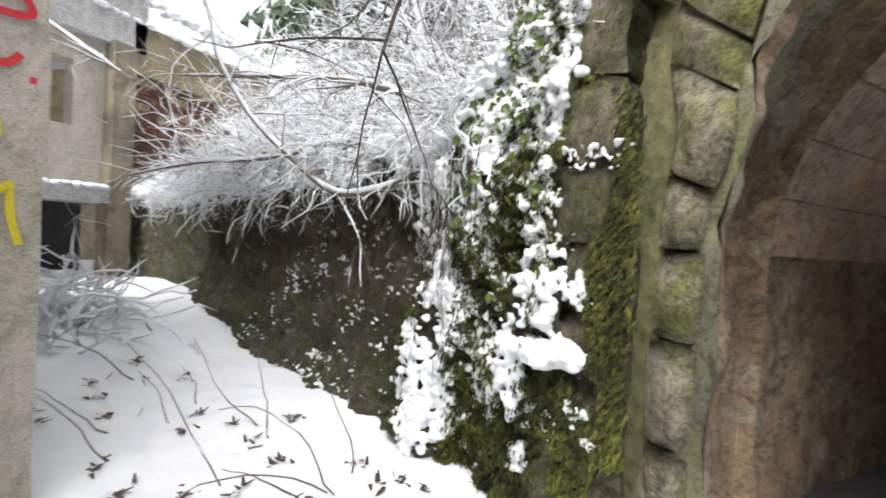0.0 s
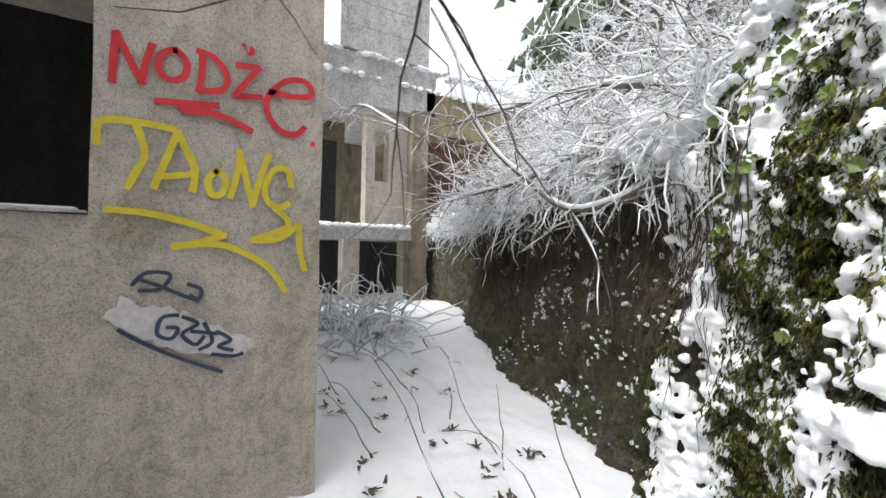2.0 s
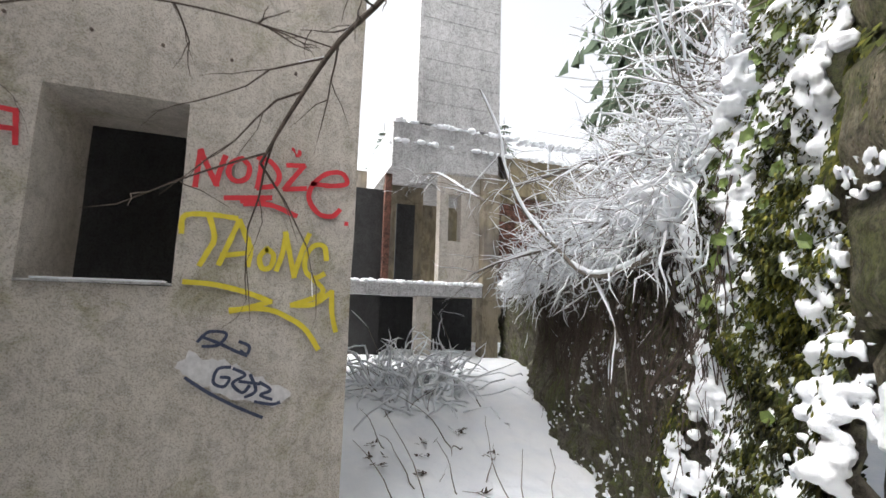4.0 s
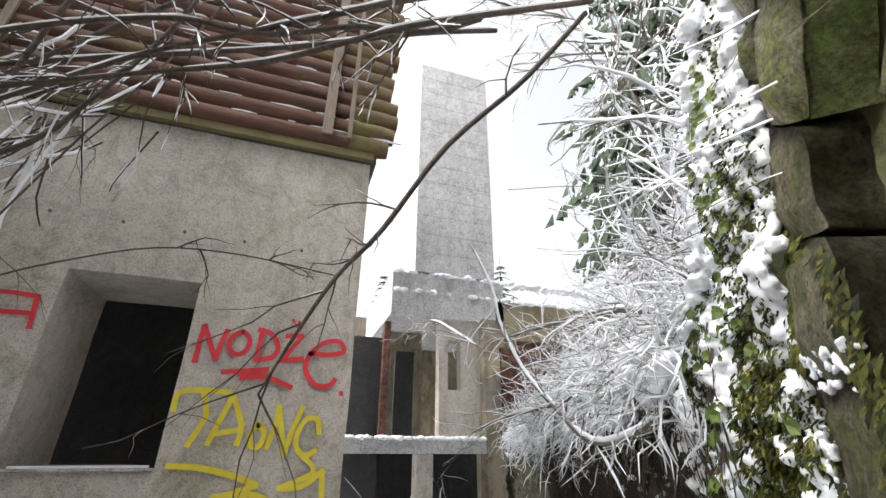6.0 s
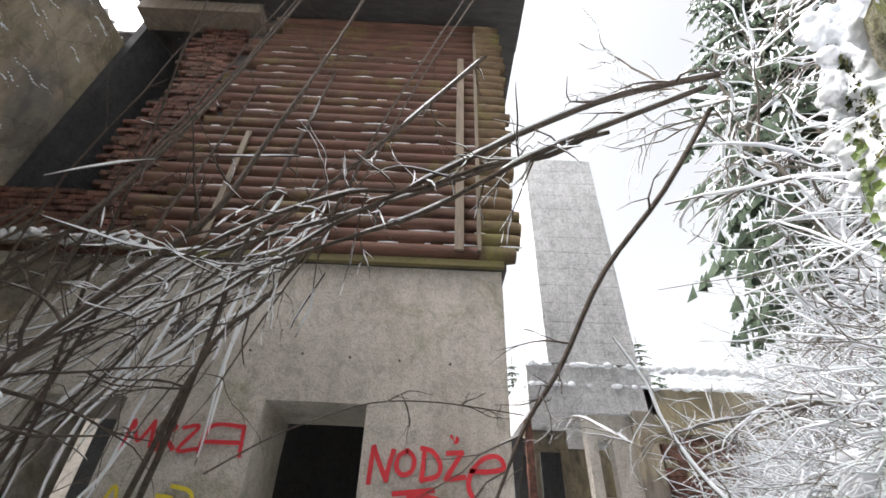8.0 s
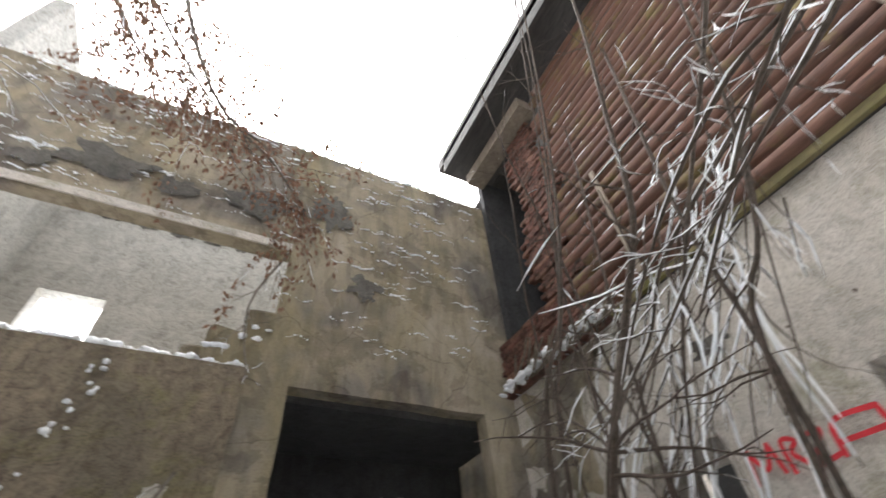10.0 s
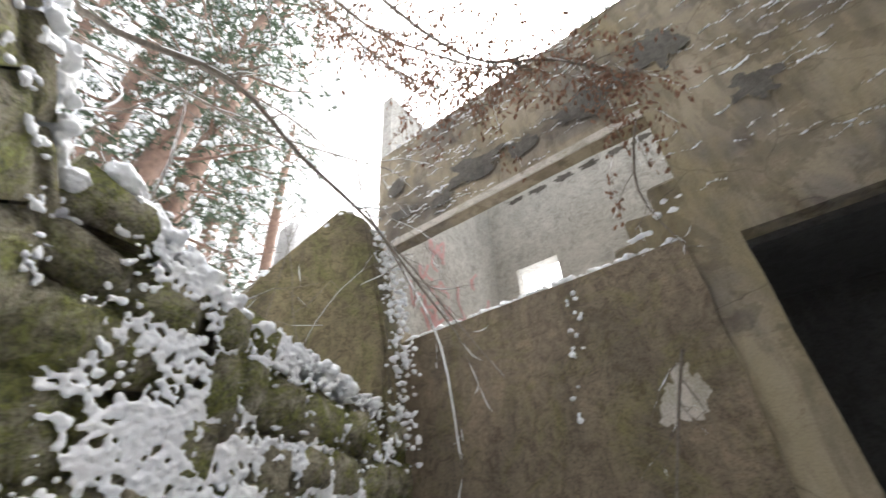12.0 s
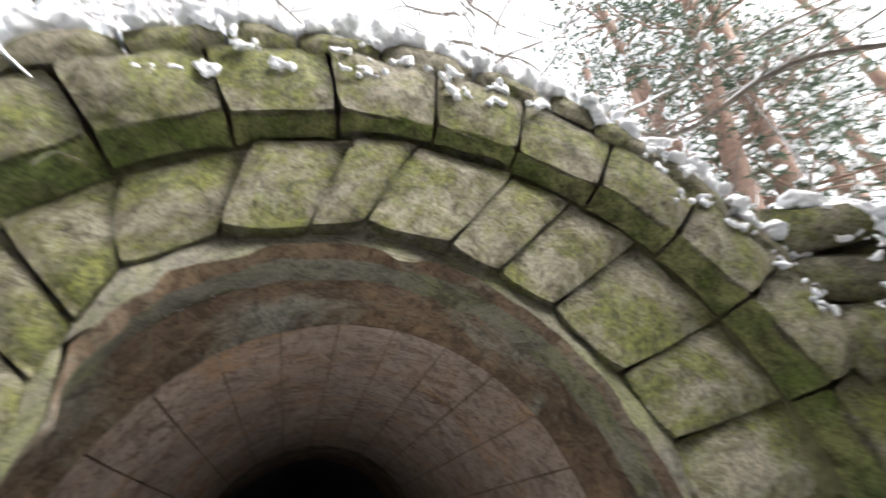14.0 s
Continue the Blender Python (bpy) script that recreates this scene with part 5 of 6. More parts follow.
def spray(main, radii, rng, count, reach, spread=0.7, droop=0.06, sub=2):
    """A main line with side twigs."""
    lines = [(main, radii)]
    for _ in range(count):
        i = rng.randrange(1, len(main))
        t = (main[i] - main[i - 1]).normalized()
        way = t + Vector((rng.gauss(0, spread), rng.gauss(0, spread), rng.gauss(0, spread)))
        L = reach * rng.uniform(0.4, 1.2)
        r = max(radii[i] * 0.45, 0.003)
        tw = crook(main[i], way, L, rng, 6, 0.16, droop)
        lines.append((tw, [r * (1 - 0.8 * k / 6) for k in range(7)]))
        for _ in range(sub):
            k = rng.randrange(1, 6)
            tt = crook(tw[k], (tw[k] - tw[k - 1]).normalized() + Vector((rng.gauss(0, 0.6), rng.gauss(0, 0.6), rng.gauss(0, 0.6))), L * 0.45, rng, 4, 0.18, droop)
            lines.append((tt, [r * 0.5 * (1 - 0.7 * q / 4) for q in range(5)]))
    return lines


def dense(pts, n=4):
    return smooth_line(pts, n)


def build_branches():
    rng = random.Random(31)
    # young tree in front of the house
    m = dense([(-1.1, -0.35, ground_z(-1.1, -0.35) - 0.02), (-1.05, -0.25, 1.6), (-1.0, -0.18, 2.22), (-1.0, -0.06, 2.52), (-1.0, 0.34, 3.12), (-1.0, 0.60, 3.55), (-1.0, 0.74, 4.21), (-0.95, 1.0, 5.3), (-0.8, 1.3, 6.6)])
    lines = spray(m, taper(m, 0.034, 0.010), rng, 24, 0.7, 0.7, 0.05)
    snowy("young_tree", lines, "slender young tree with snow-laden twigs before the house", "tree", BARK, 0.25, seed=3, thick=0.7)
    for k, (pts, r0, r1, cnt, reach, cov) in enumerate((
        ([(-0.42, 3.20, 3.86), (-0.42, 2.81, 3.28), (-0.42, 2.47, 2.85), (-0.42, 2.26, 2.48), (-0.42, 2.14, 2.31), (-0.42, 2.05, 2.13), (-0.42, 1.99, 1.99)], 0.014, 0.003, 12, 0.35, 0.15),
        ([(-0.52, 1.20, 2.15), (-0.52, 1.34, 2.24), (-0.52, 1.46, 2.30), (-0.52, 1.66, 2.37), (-0.52, 1.88, 2.38), (-0.52, 2.15, 2.35)], 0.003, 0.002, 5, 0.2, 0.05),
        ([(-0.9, 3.91, 5.0), (-0.9, 3.10, 4.68), (-0.9, 2.46, 4.28), (-0.9, 2.06, 3.98), (-0.9, 1.67, 3.68), (-0.9, 1.30, 3.40), (-0.9, 0.94, 3.04), (-0.9, 0.68, 2.78)], 0.026, 0.006, 15, 0.5, 0.8),
        ([(-0.85, 3.7, 4.75), (-0.85, 2.55, 4.05), (-0.85, 2.1, 3.72), (-0.85, 1.75, 3.45), (-0.85, 1.35, 3.25), (-0.85, 0.88, 3.0), (-0.85, 0.3, 2.6)], 0.02, 0.006, 13, 0.5, 0.8),
        ([(-0.9, 2.85, 4.27), (-0.9, 2.51, 4.01), (-0.9, 2.13, 3.90), (-0.9, 1.71, 3.67), (-0.9, 1.35, 3.63), (-0.9, 0.88, 3.38), (-0.9, 0.49, 3.04), (-0.9, 0.13, 2.62)], 0.02, 0.006, 14, 0.45, 0.8),
        ([(-1.2, 2.2, 5.6), (-1.2, 1.75, 4.9), (-1.2, 1.25, 4.15), (-1.2, 0.85, 3.6), (-1.2, 0.4, 2.9), (-1.2, 0.1, 2.2)], 0.02, 0.007, 12, 0.45, 0.6),
        ([(-1.3, 0.9, 5.4), (-1.25, 0.8, 4.4), (-1.2, 0.72, 3.5), (-1.2, 0.7, 2.6), (-1.2, 0.62, 1.6), (-1.25, 0.55, 0.2)], 0.012, 0.016, 22, 0.5, 0.3),
        ([(-1.5, 0.68, 11.05), (-1.5, 0.26, 7.95), (-1.5, -0.07, 5.85), (-1.5, -0.45, 4.27), (-1.5, -0.71, 3.54), (-1.5, -0.93, 2.94), (-1.5, -1.3, 0.2)], 0.006, 0.02, 20, 0.6, 0.12),
        ([(-1.5, 2.22, 7.53), (-1.5, 1.59, 5.55), (-1.5, 1.22, 4.18), (-1.5, 0.89, 3.32), (-1.5, 0.66, 2.64)], 0.011, 0.004, 12, 0.5, 0.12),
        ([(-1.15, 1.1, 11.1), (-1.15, 0.59, 7.35), (-1.15, 0.13, 4.74), (-1.15, -0.25, 3.51), (-1.15, -0.67, 2.83), (-1.2, -1.1, 0.2)], 0.008, 0.02, 16, 0.55, 0.15),
        ([(-1.15, 2.32, 7.5), (-1.15, 1.46, 4.74), (-1.15, 1.24, 3.82), (-1.15, 0.97, 3.1), (-1.15, 0.7, 2.57), (-1.2, 0.4, 0.2)], 0.008, 0.015, 14, 0.5, 0.2),
        ([(-1.3, 3.17, 4.77), (-1.3, 2.58, 4.5), (-1.3, 1.76, 4.05), (-1.3, 0.96, 3.67), (-1.3, 0.44, 3.4), (-1.3, 0.16, 3.06), (-1.3, -0.31, 2.79)], 0.018, 0.008, 22, 0.5, 0.95),
        ([(-1.6, 0.1, 5.6), (-1.5, 0.05, 4.6), (-1.4, -0.02, 3.6), (-1.35, -0.1, 2.4), (-1.3, -0.2, 0.2)], 0.009, 0.014, 22, 0.5, 0.4),
    )):
        m = dense(pts)
        snowy("branch", spray(m, taper(m, r0, r1), rng, cnt, reach), "bare branch with a line of snow along it" if cov > 0.4 else "thin bare dark branch", "branch", BARK, cov, seed=40 + k, thick=0.75)
    lines = []
    for k in range(60):
        s = Vector((-1.9 + rng.gauss(0, 0.25), rng.uniform(-0.5, 1.0), 0))
        s.z = 3.4 + 0.85 * s.y + rng.gauss(0, 0.35)
        w = crook(s, (rng.gauss(0, 0.2), -0.55 + rng.gauss(0, 0.25), -0.8), rng.uniform(0.6, 1.7), rng, 8, 0.14, 0.02)
        lines.append((w, taper(w, 0.007, 0.003)))
    snowy("snowy_twigs", lines, "fan of thin snow-laden twigs before the house", "twigs", BARK, 0.85, "stuff", seed=91, thick=1.4)
    for k, (x, y) in enumerate(((-1.6, -0.9), (-1.9, -1.5), (-2.0, -0.6))):
        m = crook((x, y, ground_z(x, y) - 0.02), (0.05, 0.12, 1), rng.uniform(5.5, 7.5), rng, 14, 0.07, -0.02)
        snowy("sapling", spray(m, taper(m, 0.017, 0.004), rng, 20, 0.7, 0.6, -0.02), "thin dark sapling before the house", "tree", BARK, 0.2, seed=95 + k, thick=0.6)
    # boughs that arch over the passage and hang down the wall
    for k, (pts, r0, r1, cnt) in enumerate((
        ([(-4.18, 4.15, 4.36), (-3.64, 4.15, 3.60), (-3.48, 4.15, 3.15), (-3.06, 4.15, 2.60), (-2.55, 4.15, 2.20), (-2.10, 4.15, 1.93), (-1.63, 4.2, 2.00), (-1.21, 4.25, 2.26)], 0.012, 0.022, 10),
        ([(-1.3, 4.5, 2.5), (-2.2, 4.5, 2.45), (-3.2, 4.6, 2.3), (-4.3, 4.6, 2.25), (-5.2, 4.5, 2.1)], 0.03, 0.008, 30),
        ([(-1.4, 4.5, 2.7), (-2.6, 4.8, 3.1), (-4.0, 5.0, 3.3), (-5.4, 5.2, 3.5)], 0.03, 0.01, 30),
        ([(-6.3, 5.2, 3.5), (-7.0, 5.0, 3.9), (-7.6, 4.7, 4.3), (-8.0, 4.4, 4.3)], 0.03, 0.01, 14),
    )):
        m = dense(pts)
        snowy("bough", spray(m, taper(m, r0, r1), rng, cnt, 0.8), "drooping bough laden with snow over the wall", "branch", DEADWOOD, 0.9, seed=60 + k)
    # briars in the snow of the passage
    for k in range(16):
        x, y = rng.uniform(-4.5, -1.2), rng.uniform(3.0, 4.3)
        if y > wall_line((0.05 - x) / 8.6).y - 0.25:
            y -= 0.5
        m = crook((x, y, ground_z(x, y) - 0.03), (rng.uniform(-1, 1), rng.uniform(-0.6, 0.6), rng.uniform(0.3, 1.3)), rng.uniform(0.5, 1.3), rng, 9, 0.16, 0.07)
        for p in m:
            p.z = max(p.z, ground_z(p.x, p.y) + 0.01)
        snowy("briar", [(m, taper(m, 0.006, 0.002))], "thin bare briar stem rising from the snow", "briar", DEADWOOD, 0.35, seed=80 + k)
    m = dense([(2.55, 1.75, 4.75), (2.49, 1.39, 4.16), (2.34, 0.69, 4.23), (2.35, 0.14, 4.03), (2.25, -0.4, 3.76), (2.18, -0.78, 3.44), (2.07, -1.11, 3.09)])
    snowy("bough", spray(m, taper(m, 0.022, 0.006), rng, 16, 0.6, 0.6, 0.0), "crooked bare bough reaching from above the tunnel past the buttress", "branch", DEADWOOD, 0.5, seed=70)
    # dry stalks and dead leaves poking out of the snow
    verts, faces = [], []
    for k in range(34):
        x, y = rng.uniform(-4.2, -0.9), rng.uniform(2.7, 4.2)
        if y > wall_line((0.05 - x) / 8.6).y - 0.2:
            continue
        for _ in range(7):
            p = Vector((x + rng.gauss(0, 0.04), y + rng.gauss(0, 0.04), ground_z(x, y) + 0.012))
            d = Vector((rng.gauss(0, 1), rng.gauss(0, 1), rng.uniform(-0.1, 0.6))).normalized() * rng.uniform(0.03, 0.07)
            s = d.cross(Vector((0, 0, 1))).normalized() * 0.014
            o = len(verts)
            verts += [p - s, p + s, p + d + s * 0.4, p + d - s * 0.4]
            faces.append((o, o + 1, o + 2, o + 3))
    thing("dead_leaves", verts, faces, BARK, "dark dead leaves poking out of the snow", "leaves", "stuff")
    # the snowy bush by the house corner
    lines = []
    for k in range(300):
        w = crook((-5.3 + rng.gauss(0, 0.35), 3.7 + rng.gauss(0, 0.3), 0.35), (rng.gauss(0, 0.8), rng.gauss(0, 0.6), rng.uniform(0.1, 1.2)), rng.uniform(0.6, 1.7), rng, 8, 0.42, 0.08)
        lines.append((w, taper(w, 0.008, 0.003)))
    snowy("bush", lines, "leafless bush bowed under snow by the house corner", "bush", DEADWOOD, 0.97, seed=5, thick=2.6)
    # sticks on the wing wall side
    for k, pts in enumerate(([(3.9, -1.5, 6.9), (3.75, -1.7, 5.5), (3.3, -2.1, 4.6), (3.05, -2.3, 4.1), (2.5, -2.5, 3.2)], [(3.7, -1.7, 5.4), (3.4, -2.1, 4.5), (3.1, -2.3, 3.6), (3.0, -2.4, 2.4)], [(0.53, -1.9, 4.9), (0.75, -2.2, 4.4), (0.6, -2.4, 3.8)], [(0.9, -2.4, 3.0), (1.1, -2.4, 2.5), (1.35, -2.4, 1.7), (1.45, -2.4, 0.5)])):
        m = dense(pts)
        snowy("branch", spray(m, taper(m, 0.014, 0.006), rng, 8, 0.5), "thin snow-dusted branch hanging by the ruined wall", "branch", DEADWOOD, 0.6, seed=100 + k)


build_branches()


def build_thicket():
    """Snow-covered scrub on the bank above the wall."""
    rng = random.Random(77)
    lines = []
    # drape over the crest
    for k in range(1900):
        u = 0.21 + 0.72 * rng.random()
        t = wall_top(u)
        s = wall_world(u, t + rng.uniform(-0.1, 0.35), rng.uniform(-0.1, 0.5))
        e = wall_world(u, 0, -1) - wall_world(u, 0, 0)
        way = e * rng.uniform(0.1, 1.0) + Vector((rng.gauss(-0.25, 0.5), 0, rng.uniform(-0.9, 0.6)))
        L = rng.uniform(0.3, 1.0)
        w = crook(s, way, L, rng, 7, 0.38, 0.13)
        lines.append((w, taper(w, rng.uniform(0.0025, 0.005), 0.0015)))
        for _ in range(2):
            j = rng.randrange(1, 6)
            tw = crook(w[j], Vector((rng.gauss(0, 1), rng.gauss(0, 0.6), rng.gauss(-0.1, 0.7))), L * 0.4, rng, 4, 0.35, 0.08)
            lines.append((tw, taper(tw, 0.0025, 0.001)))
    snowy("snowy_scrub", lines, "tangle of snow-covered stems hanging over the wall", "scrub", DEADWOOD, 0.86, "stuff", seed=7, thick=2.2)
    lines = []
    for k in range(3400):
        i = rng.randrange(0, 17)
        p, z, kk = BANK[i]
        p2 = BANK[i + 1][0]
        bk = rng.uniform(0.1, 1.0) ** 1.3 * 9
        f = rng.random()
        q = p.lerp(p2, f)
        w0 = (q - BANK_MID).normalized()
        q = q + w0 * bk
        zz = bank_height(i, bk)
        h = rng.uniform(0.7, 2.2) * (1 + bk * 0.08)
        w = crook((q.x, q.y, zz - 0.1), (rng.gauss(0, 0.55) - w0.x * 0.3, rng.gauss(0, 0.55) - w0.y * 0.4, rng.uniform(0.2, 1.2)), h, rng, 7, 0.42, 0.05)
        r = rng.uniform(0.003, 0.007) * (1 + bk * 0.10)
        lines.append((w, taper(w, r, r * 0.35)))
        for _ in range(2):
            j = rng.randrange(1, 5)
            tw = crook(w[j], (w[j + 1] - w[j]).normalized() + Vector((rng.gauss(0, 0.7), rng.gauss(0, 0.7), rng.gauss(0, 0.5))), h * 0.5, rng, 4, 0.25, 0.03)
            lines.append((tw, taper(tw, r * 0.6, r * 0.25)))
    snowy("snowy_thicket", lines, "dense leafless thicket white with snow on the bank", "thicket", DEADWOOD, 0.8, "stuff", seed=8, thick=1.9)


build_thicket()


def conifer(at, height, rng, snow=0.5, name="spruce"):
    """A spruce: trunk, and tiers of drooping boughs with snow on them."""
    tree = empty(name, at, "tall dark spruce dusted with snow on the bank", "tree", group="spruces on the bank")
    v, f = tubes([([(0, 0, -0.5), (0.05, 0, height * 0.5), (0, 0, height)], [height * 0.014, height * 0.009, 0.01])], 7)
    ob = new("trunk", mesh_of("trunk", v, f, BARK, True))
    ob.parent = tree
    nv, nf, sv, sf = [], [], [], []
    tiers = int(height * 2.2)
    for k in range(tiers):
        z = height * (0.12 + 0.86 * k / tiers)
        R = (height - z) * 0.26 + 0.15
        for b in range(17):
            a = rng.uniform(0, 6.283)
            L = R * rng.uniform(0.6, 1.1)
            d = Vector((math.cos(a), math.sin(a), 0))
            for q in range(22):
                t0 = (q + rng.random()) / 22
                p = d * L * (t0 + 0.1) + Vector((0, 0, z - 0.35 * L * t0 * t0 - 0.1 * L * t0))
                side = Vector((-d.y, d.x, 0)) * L * 0.09 * (1.1 - t0) * rng.uniform(0.3, 1.2)
                fw = d * L * 0.055 + Vector((rng.gauss(0, 0.06), rng.gauss(0, 0.06), -0.07 * L))
                o = len(nv)
                nv += [p - side + Vector((0, 0, -0.1 * L * rng.random())), p + fw, p + side + Vector((0, 0, -0.1 * L * rng.random())), p + Vector((0, 0, 0.05 * L))]
                nf += [(o, o + 1, o + 3), (o + 1, o + 2, o + 3), (o + 2, o, o + 3)]
                if rng.random() < snow:
                    o = len(sv)
                    up = Vector((0, 0, 0.03 + 0.03 * L))
                    sv += [p - side * 0.6 + up, p + fw * 0.7 + up, p + side * 0.6 + up, p + up * 2]
                    sf += [(o, o + 1, o + 3), (o + 1, o + 2, o + 3), (o + 2, o, o + 3)]
    for nm, vv, ff, mt in (("needles", nv, nf, NEEDLE), ("snow_cover", sv, sf, SNOW)):
        ob = tagged(new(nm, mesh_of(nm, vv, ff, mt)), kind="stuff")
        ob.parent = tree
    return tree


def pine(at, height, rng, lean=(0, 0)):
    """A pine: bare reddish trunk, a few limbs and loose tufts of needles high up."""
    tree = empty("pine", at, "tall red-barked pine with snowy tufts of needles", "tree", group="pines behind the tunnel")
    top = Vector((lean[0], lean[1], height))
    m = [Vector((0, 0, -3.2)), top * 0.3 + Vector((0.1, 0, 0)), top * 0.65, top]
    m = smooth_line(m, 4)
    lines = [(m, taper(m, height * 0.021, height * 0.008))]
    limbs = []
    tufts = []
    for k in range(44):
        t = rng.uniform(0.22, 1.0)
        p = m[min(int(t * (len(m) - 1)), len(m) - 1)]
        a = rng.uniform(0, 6.283)
        w = crook(p, (math.cos(a), math.sin(a), rng.uniform(-0.15, 0.5)), rng.uniform(1.2, 3.2) * (1.25 - 0.5 * t), rng, 6, 0.2, 0.0)
        limbs.append((w, taper(w, 0.045, 0.012)))
        for q in w[3:]:
            for _ in range(5):
                tufts.append(q + Vector((rng.gauss(0, 0.3), rng.gauss(0, 0.3), rng.gauss(0, 0.2))))
    v, f = tubes(lines, 8)
    ob = new("trunk", mesh_of("trunk", v, f, PINEBARK, True))
    ob.parent = tree
    v, f = tubes(limbs, 5)
    ob = tagged(new("limb_spread", mesh_of("limb_spread", v, f, PINEBARK, True)), kind="stuff")
    ob.parent = tree
    nv, nf, sv, sf = [], [], [], []
    for c in tufts:
        for _ in range(9):
            d = Vector((rng.gauss(0, 1), rng.gauss(0, 1), rng.gauss(0.2, 0.8))).normalized() * rng.uniform(0.12, 0.26)
            s = d.cross(Vector((0.3, 0.5, 0.8))).normalized() * 0.022
            o = len(nv)
            nv += [c - s, c + s, c + d]
            nf.append((o, o + 1, o + 2))
        if rng.random() < 0.5:
            lump(sv, sf, c + Vector((0, 0, 0.05)), (0.11, 0.09, 0.035), len(sv) * 0.1, 3, 5)
    for nm, vv, ff, mt in (("needles", nv, nf, NEEDLE), ("snow_cover", sv, sf, SNOW)):
        ob = tagged(new(nm, mesh_of(nm, vv, ff, mt)), kind="stuff")
        ob.parent = tree
    return tree


def bare_tree(at, height, rng, seed):
    """A leafless tree: crooked trunk, limbs, and sprays of twigs under snow."""
    m = crook(at, (rng.gauss(0, 0.15) - 0.1, rng.gauss(0, 0.12) - 0.2, 1), height, rng, 10, 0.1, -0.02)
    r0 = height * 0.012
    lines = [(m, taper(m, r0, 0.008))]
    for k in range(16):
        i = rng.randrange(2, 10)
        w = crook(m[i], (rng.gauss(0, 0.8), rng.gauss(-0.3, 0.8), rng.uniform(-0.1, 0.7)), height * rng.uniform(0.2, 0.42), rng, 7, 0.2, 0.04)
        rr = r0 * 0.42
        lines.append((w, taper(w, rr, rr * 0.25)))
        for _ in range(7):
            j = rng.randrange(1, 7)
            tw = crook(w[j], (w[j] - w[j - 1]).normalized() + Vector((rng.gauss(0, 0.7), rng.gauss(0, 0.7), rng.gauss(0, 0.6))), height * rng.uniform(0.08, 0.2), rng, 5, 0.25, 0.05)
            lines.append((tw, taper(tw, max(rr * 0.35, 0.006), 0.004)))
    return snowy("bare_tree", lines, "leafless tree on the bank, every twig lined with snow", "tree", DEADWOOD, 0.8, seed=seed, thick=1.6)


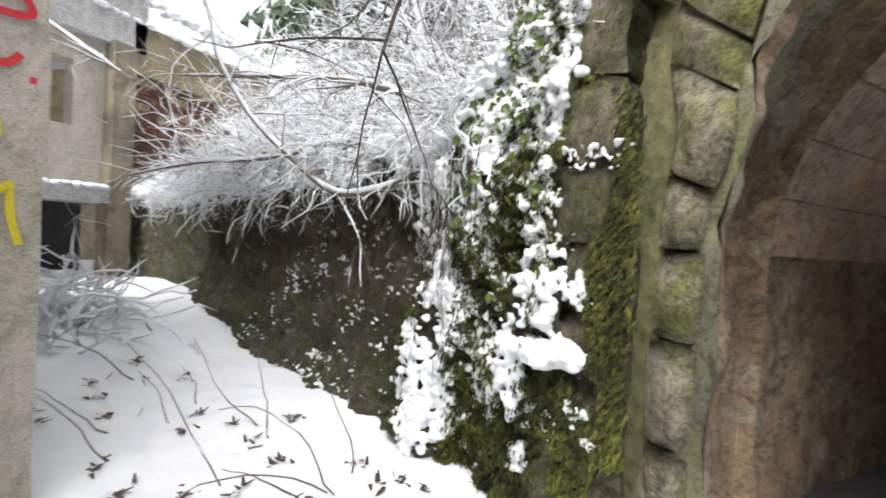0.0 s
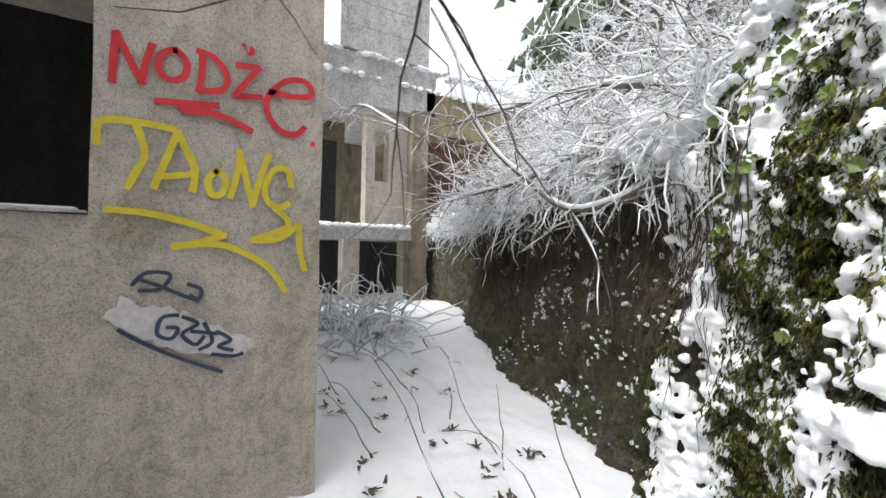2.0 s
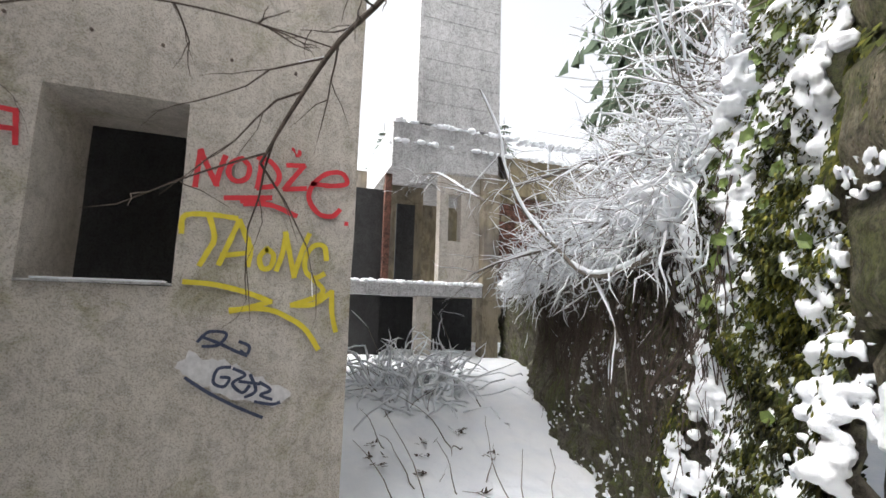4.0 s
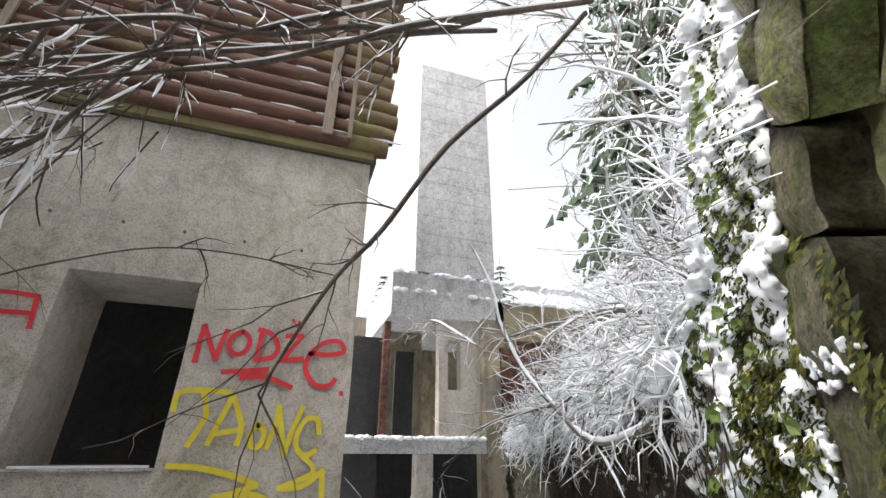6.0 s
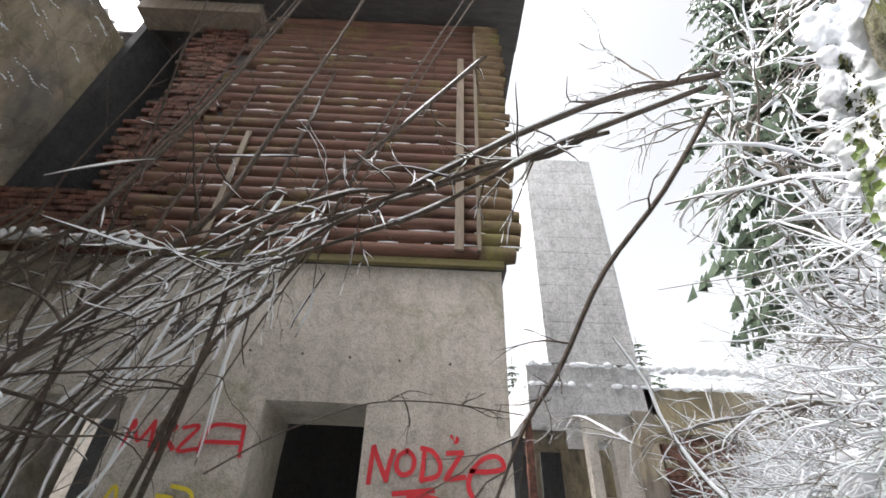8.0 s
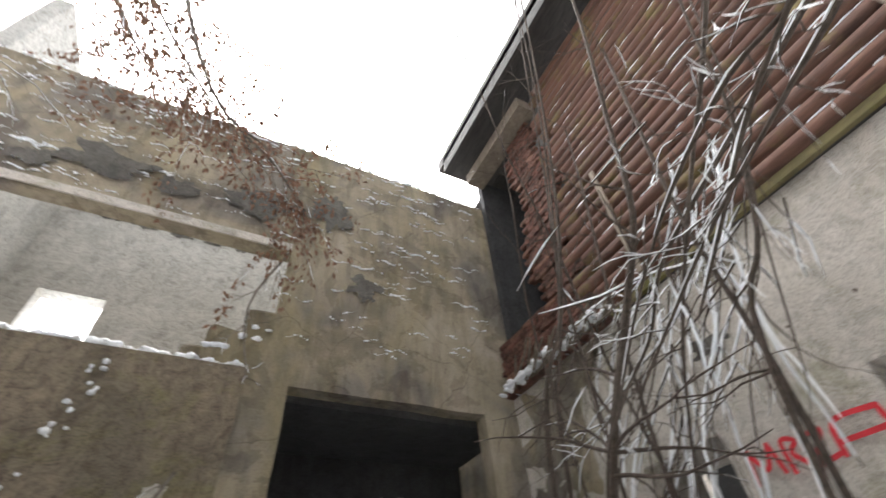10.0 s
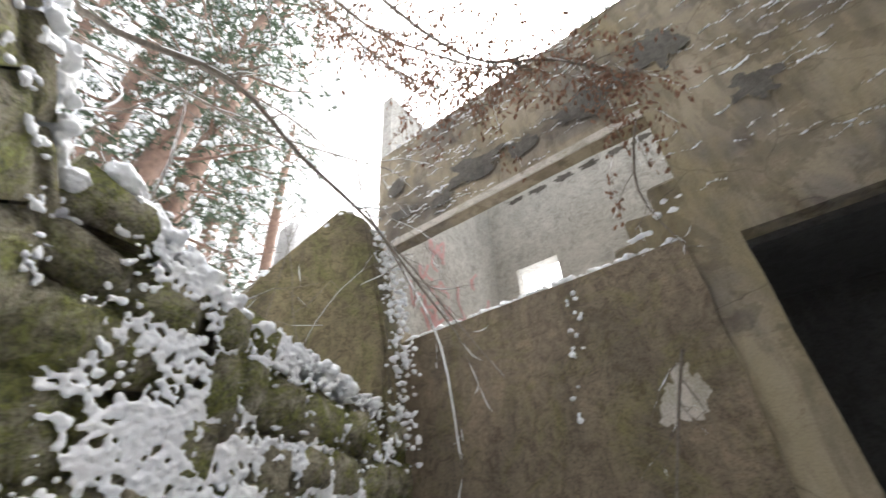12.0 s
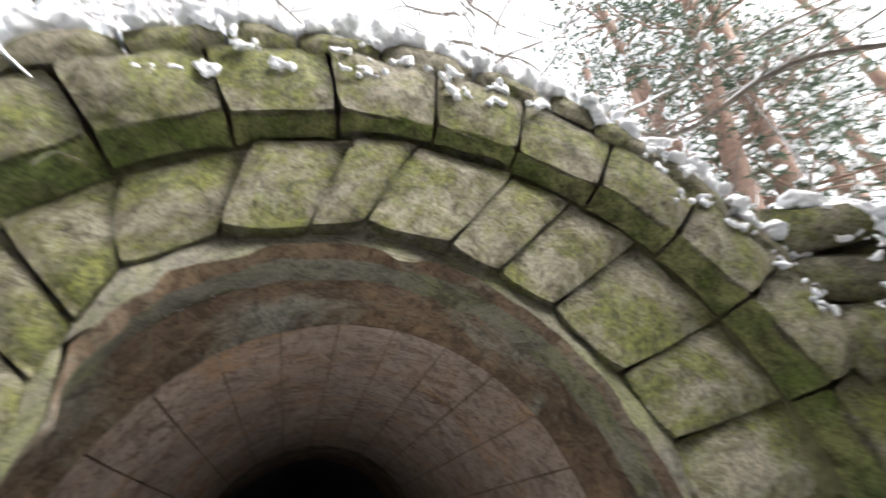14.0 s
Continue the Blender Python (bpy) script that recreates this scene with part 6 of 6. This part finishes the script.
def build_trees():
    rng = random.Random(12)
    for k in range(30):
        i = rng.randrange(2, 16)
        bk = rng.uniform(0.6, 7.5)
        p = BANK[i][0].lerp(BANK[i + 1][0], rng.random())
        p = p + (p - BANK_MID).normalized() * bk
        bare_tree((p.x, p.y, bank_height(i, bk) - 0.2), rng.uniform(3.0, 6.5), rng, 200 + k)
    for k in range(13):
        i = rng.randrange(15, len(BANK) - 3)
        bk = rng.uniform(1.5, 8)
        p = BANK[i][0].lerp(BANK[i + 1][0], rng.random())
        p = p + (p - BANK_MID).normalized() * bk
        bare_tree((p.x, p.y, bank_height(i, bk) - 0.2), rng.uniform(3.0, 6.0), rng, 250 + k)
    for x, y, h in ((-4.0, 9.4, 13), (-6.5, 12, 14), (-2.4, 10.0, 14), (-9.5, 15, 13), (-2.0, 13.5, 14), (-7.5, 16, 15)):
        conifer((x, y, 5.5), h, rng, 0.4)
    for x, y, h in ((-26, 7.0, 13), (-30, 9.5, 15), (-28, 12, 12), (-24, 14.5, 14), (-33, 5, 14), (-27, 17, 13)):
        conifer((x, y, 0), h, rng, 0.6)
    for x, y, h, lx, ly in ((12.5, -1.2, 17, -0.5, 0.2), (14.5, -3.0, 19, 0.3, 0.5), (16, -4.4, 20, -0.8, 0.3), (13.5, 2.2, 18, 0.2, -0.3), (17, 5.5, 19, -0.3, 0.4), (11.5, 6.5, 17, 0.4, 0.4), (9.5, 9.5, 16, -0.2, 0.3), (18, 0.4, 21, 0.4, -0.4), (6, 12, 16, 0.3, 0.3), (19, -7, 20, 0.2, 0.5), (15, 9, 18, 0.3, 0.1), (17.5, -8, 19, -1.2, 1.0), (8.5, 0.5, 14, -0.4, -2.0), (9.2, -0.6, 15, -0.2, -1.4), (9.8, 0.2, 16, 0.1, 0.6)):
        pine((x, y, 3.0), h, rng, (lx, ly))
    # bare scrub behind the tunnel
    lines = []
    for k in range(520):
        i = rng.randrange(15, len(BANK) - 1)
        p = BANK[i][0].lerp(BANK[i + 1][0], rng.random())
        w0 = (p - BANK_MID).normalized()
        bk = rng.uniform(0.3, 9)
        q = p + w0 * bk
        w = crook((q.x, q.y, bank_height(i, bk) - 0.1), (rng.gauss(0, 0.4), rng.gauss(0, 0.4), 1), rng.uniform(0.8, 2.8), rng, 6, 0.2, 0)
        r = rng.uniform(0.004, 0.010)
        lines.append((w, taper(w, r, r * 0.35)))
        for _ in range(3):
            j = rng.randrange(1, 6)
            tw = crook(w[j], Vector((rng.gauss(0, 0.8), rng.gauss(0, 0.8), 0.5)), rng.uniform(0.3, 0.9), rng, 4, 0.25, 0.0)
            lines.append((tw, taper(tw, r * 0.6, r * 0.25)))
    snowy("bare_scrub", lines, "bare saplings and scrub with snow above the tunnel", "scrub", DEADWOOD, 0.6, "stuff", seed=9)
    # boughs over the wing with the last brown leaves
    verts, faces = [], []
    for k, pts in enumerate(([(2.6, 0.6, 7.6), (2.1, -0.1, 6.4), (1.5, -0.74, 5.42), (0.9, -1.1, 5.2), (0.53, -1.36, 5.0)], [(3.2, 0.2, 8.0), (2.6, -0.5, 6.9), (2.0, -0.9, 6.2), (1.5, -1.2, 5.8)], [(3.6, -0.2, 8.4), (3.0, -0.8, 7.3), (2.6, -1.2, 6.7), (2.1, -1.5, 6.3)], [(5.5, 1.5, 7.6), (4.6, 0.2, 7.0), (3.9, -0.8, 6.3), (3.2, -1.6, 5.0)], [(5.2, 2.4, 6.6), (4.3, 0.9, 6.0), (3.7, -0.2, 5.6), (2.9, -1.2, 5.3)])):
        m = dense(pts)
        lines = spray(m, taper(m, 0.022, 0.006), rng, 44 if k < 3 else 24, 0.9, 0.55, 0.06)
        snowy("overhanging_bough", lines, "overhanging bough with a few withered brown leaves", "branch", DEADWOOD, 0.45, seed=130 + k)
        if k > 2:
            continue
        for tw, rad in lines[1:]:
            for p in tw[2:]:
                for _ in range(3):
                    c = p + Vector((rng.gauss(0, 0.03), rng.gauss(0, 0.03), -0.02))
                    d = Vector((rng.gauss(0, 0.4), rng.gauss(0, 0.4), -1)).normalized() * rng.uniform(0.05, 0.085)
                    s = d.cross(Vector((rng.gauss(0, 1), rng.gauss(0, 1), 0.2))).normalized() * rng.uniform(0.012, 0.02)
                    o = len(verts)
                    verts += [c, c + d * 0.5 - s, c + d, c + d * 0.5 + s, c + d * 0.5 + s.cross(d).normalized() * 0.008]
                    faces += [(o, o + 1, o + 4), (o + 1, o + 2, o + 4), (o + 2, o + 3, o + 4), (o + 3, o, o + 4)]
    thing("withered_leaves", verts, faces, DRYLEAF, "withered brown leaves hanging from the boughs", "leaves", "stuff")


build_trees()
build_bricks()
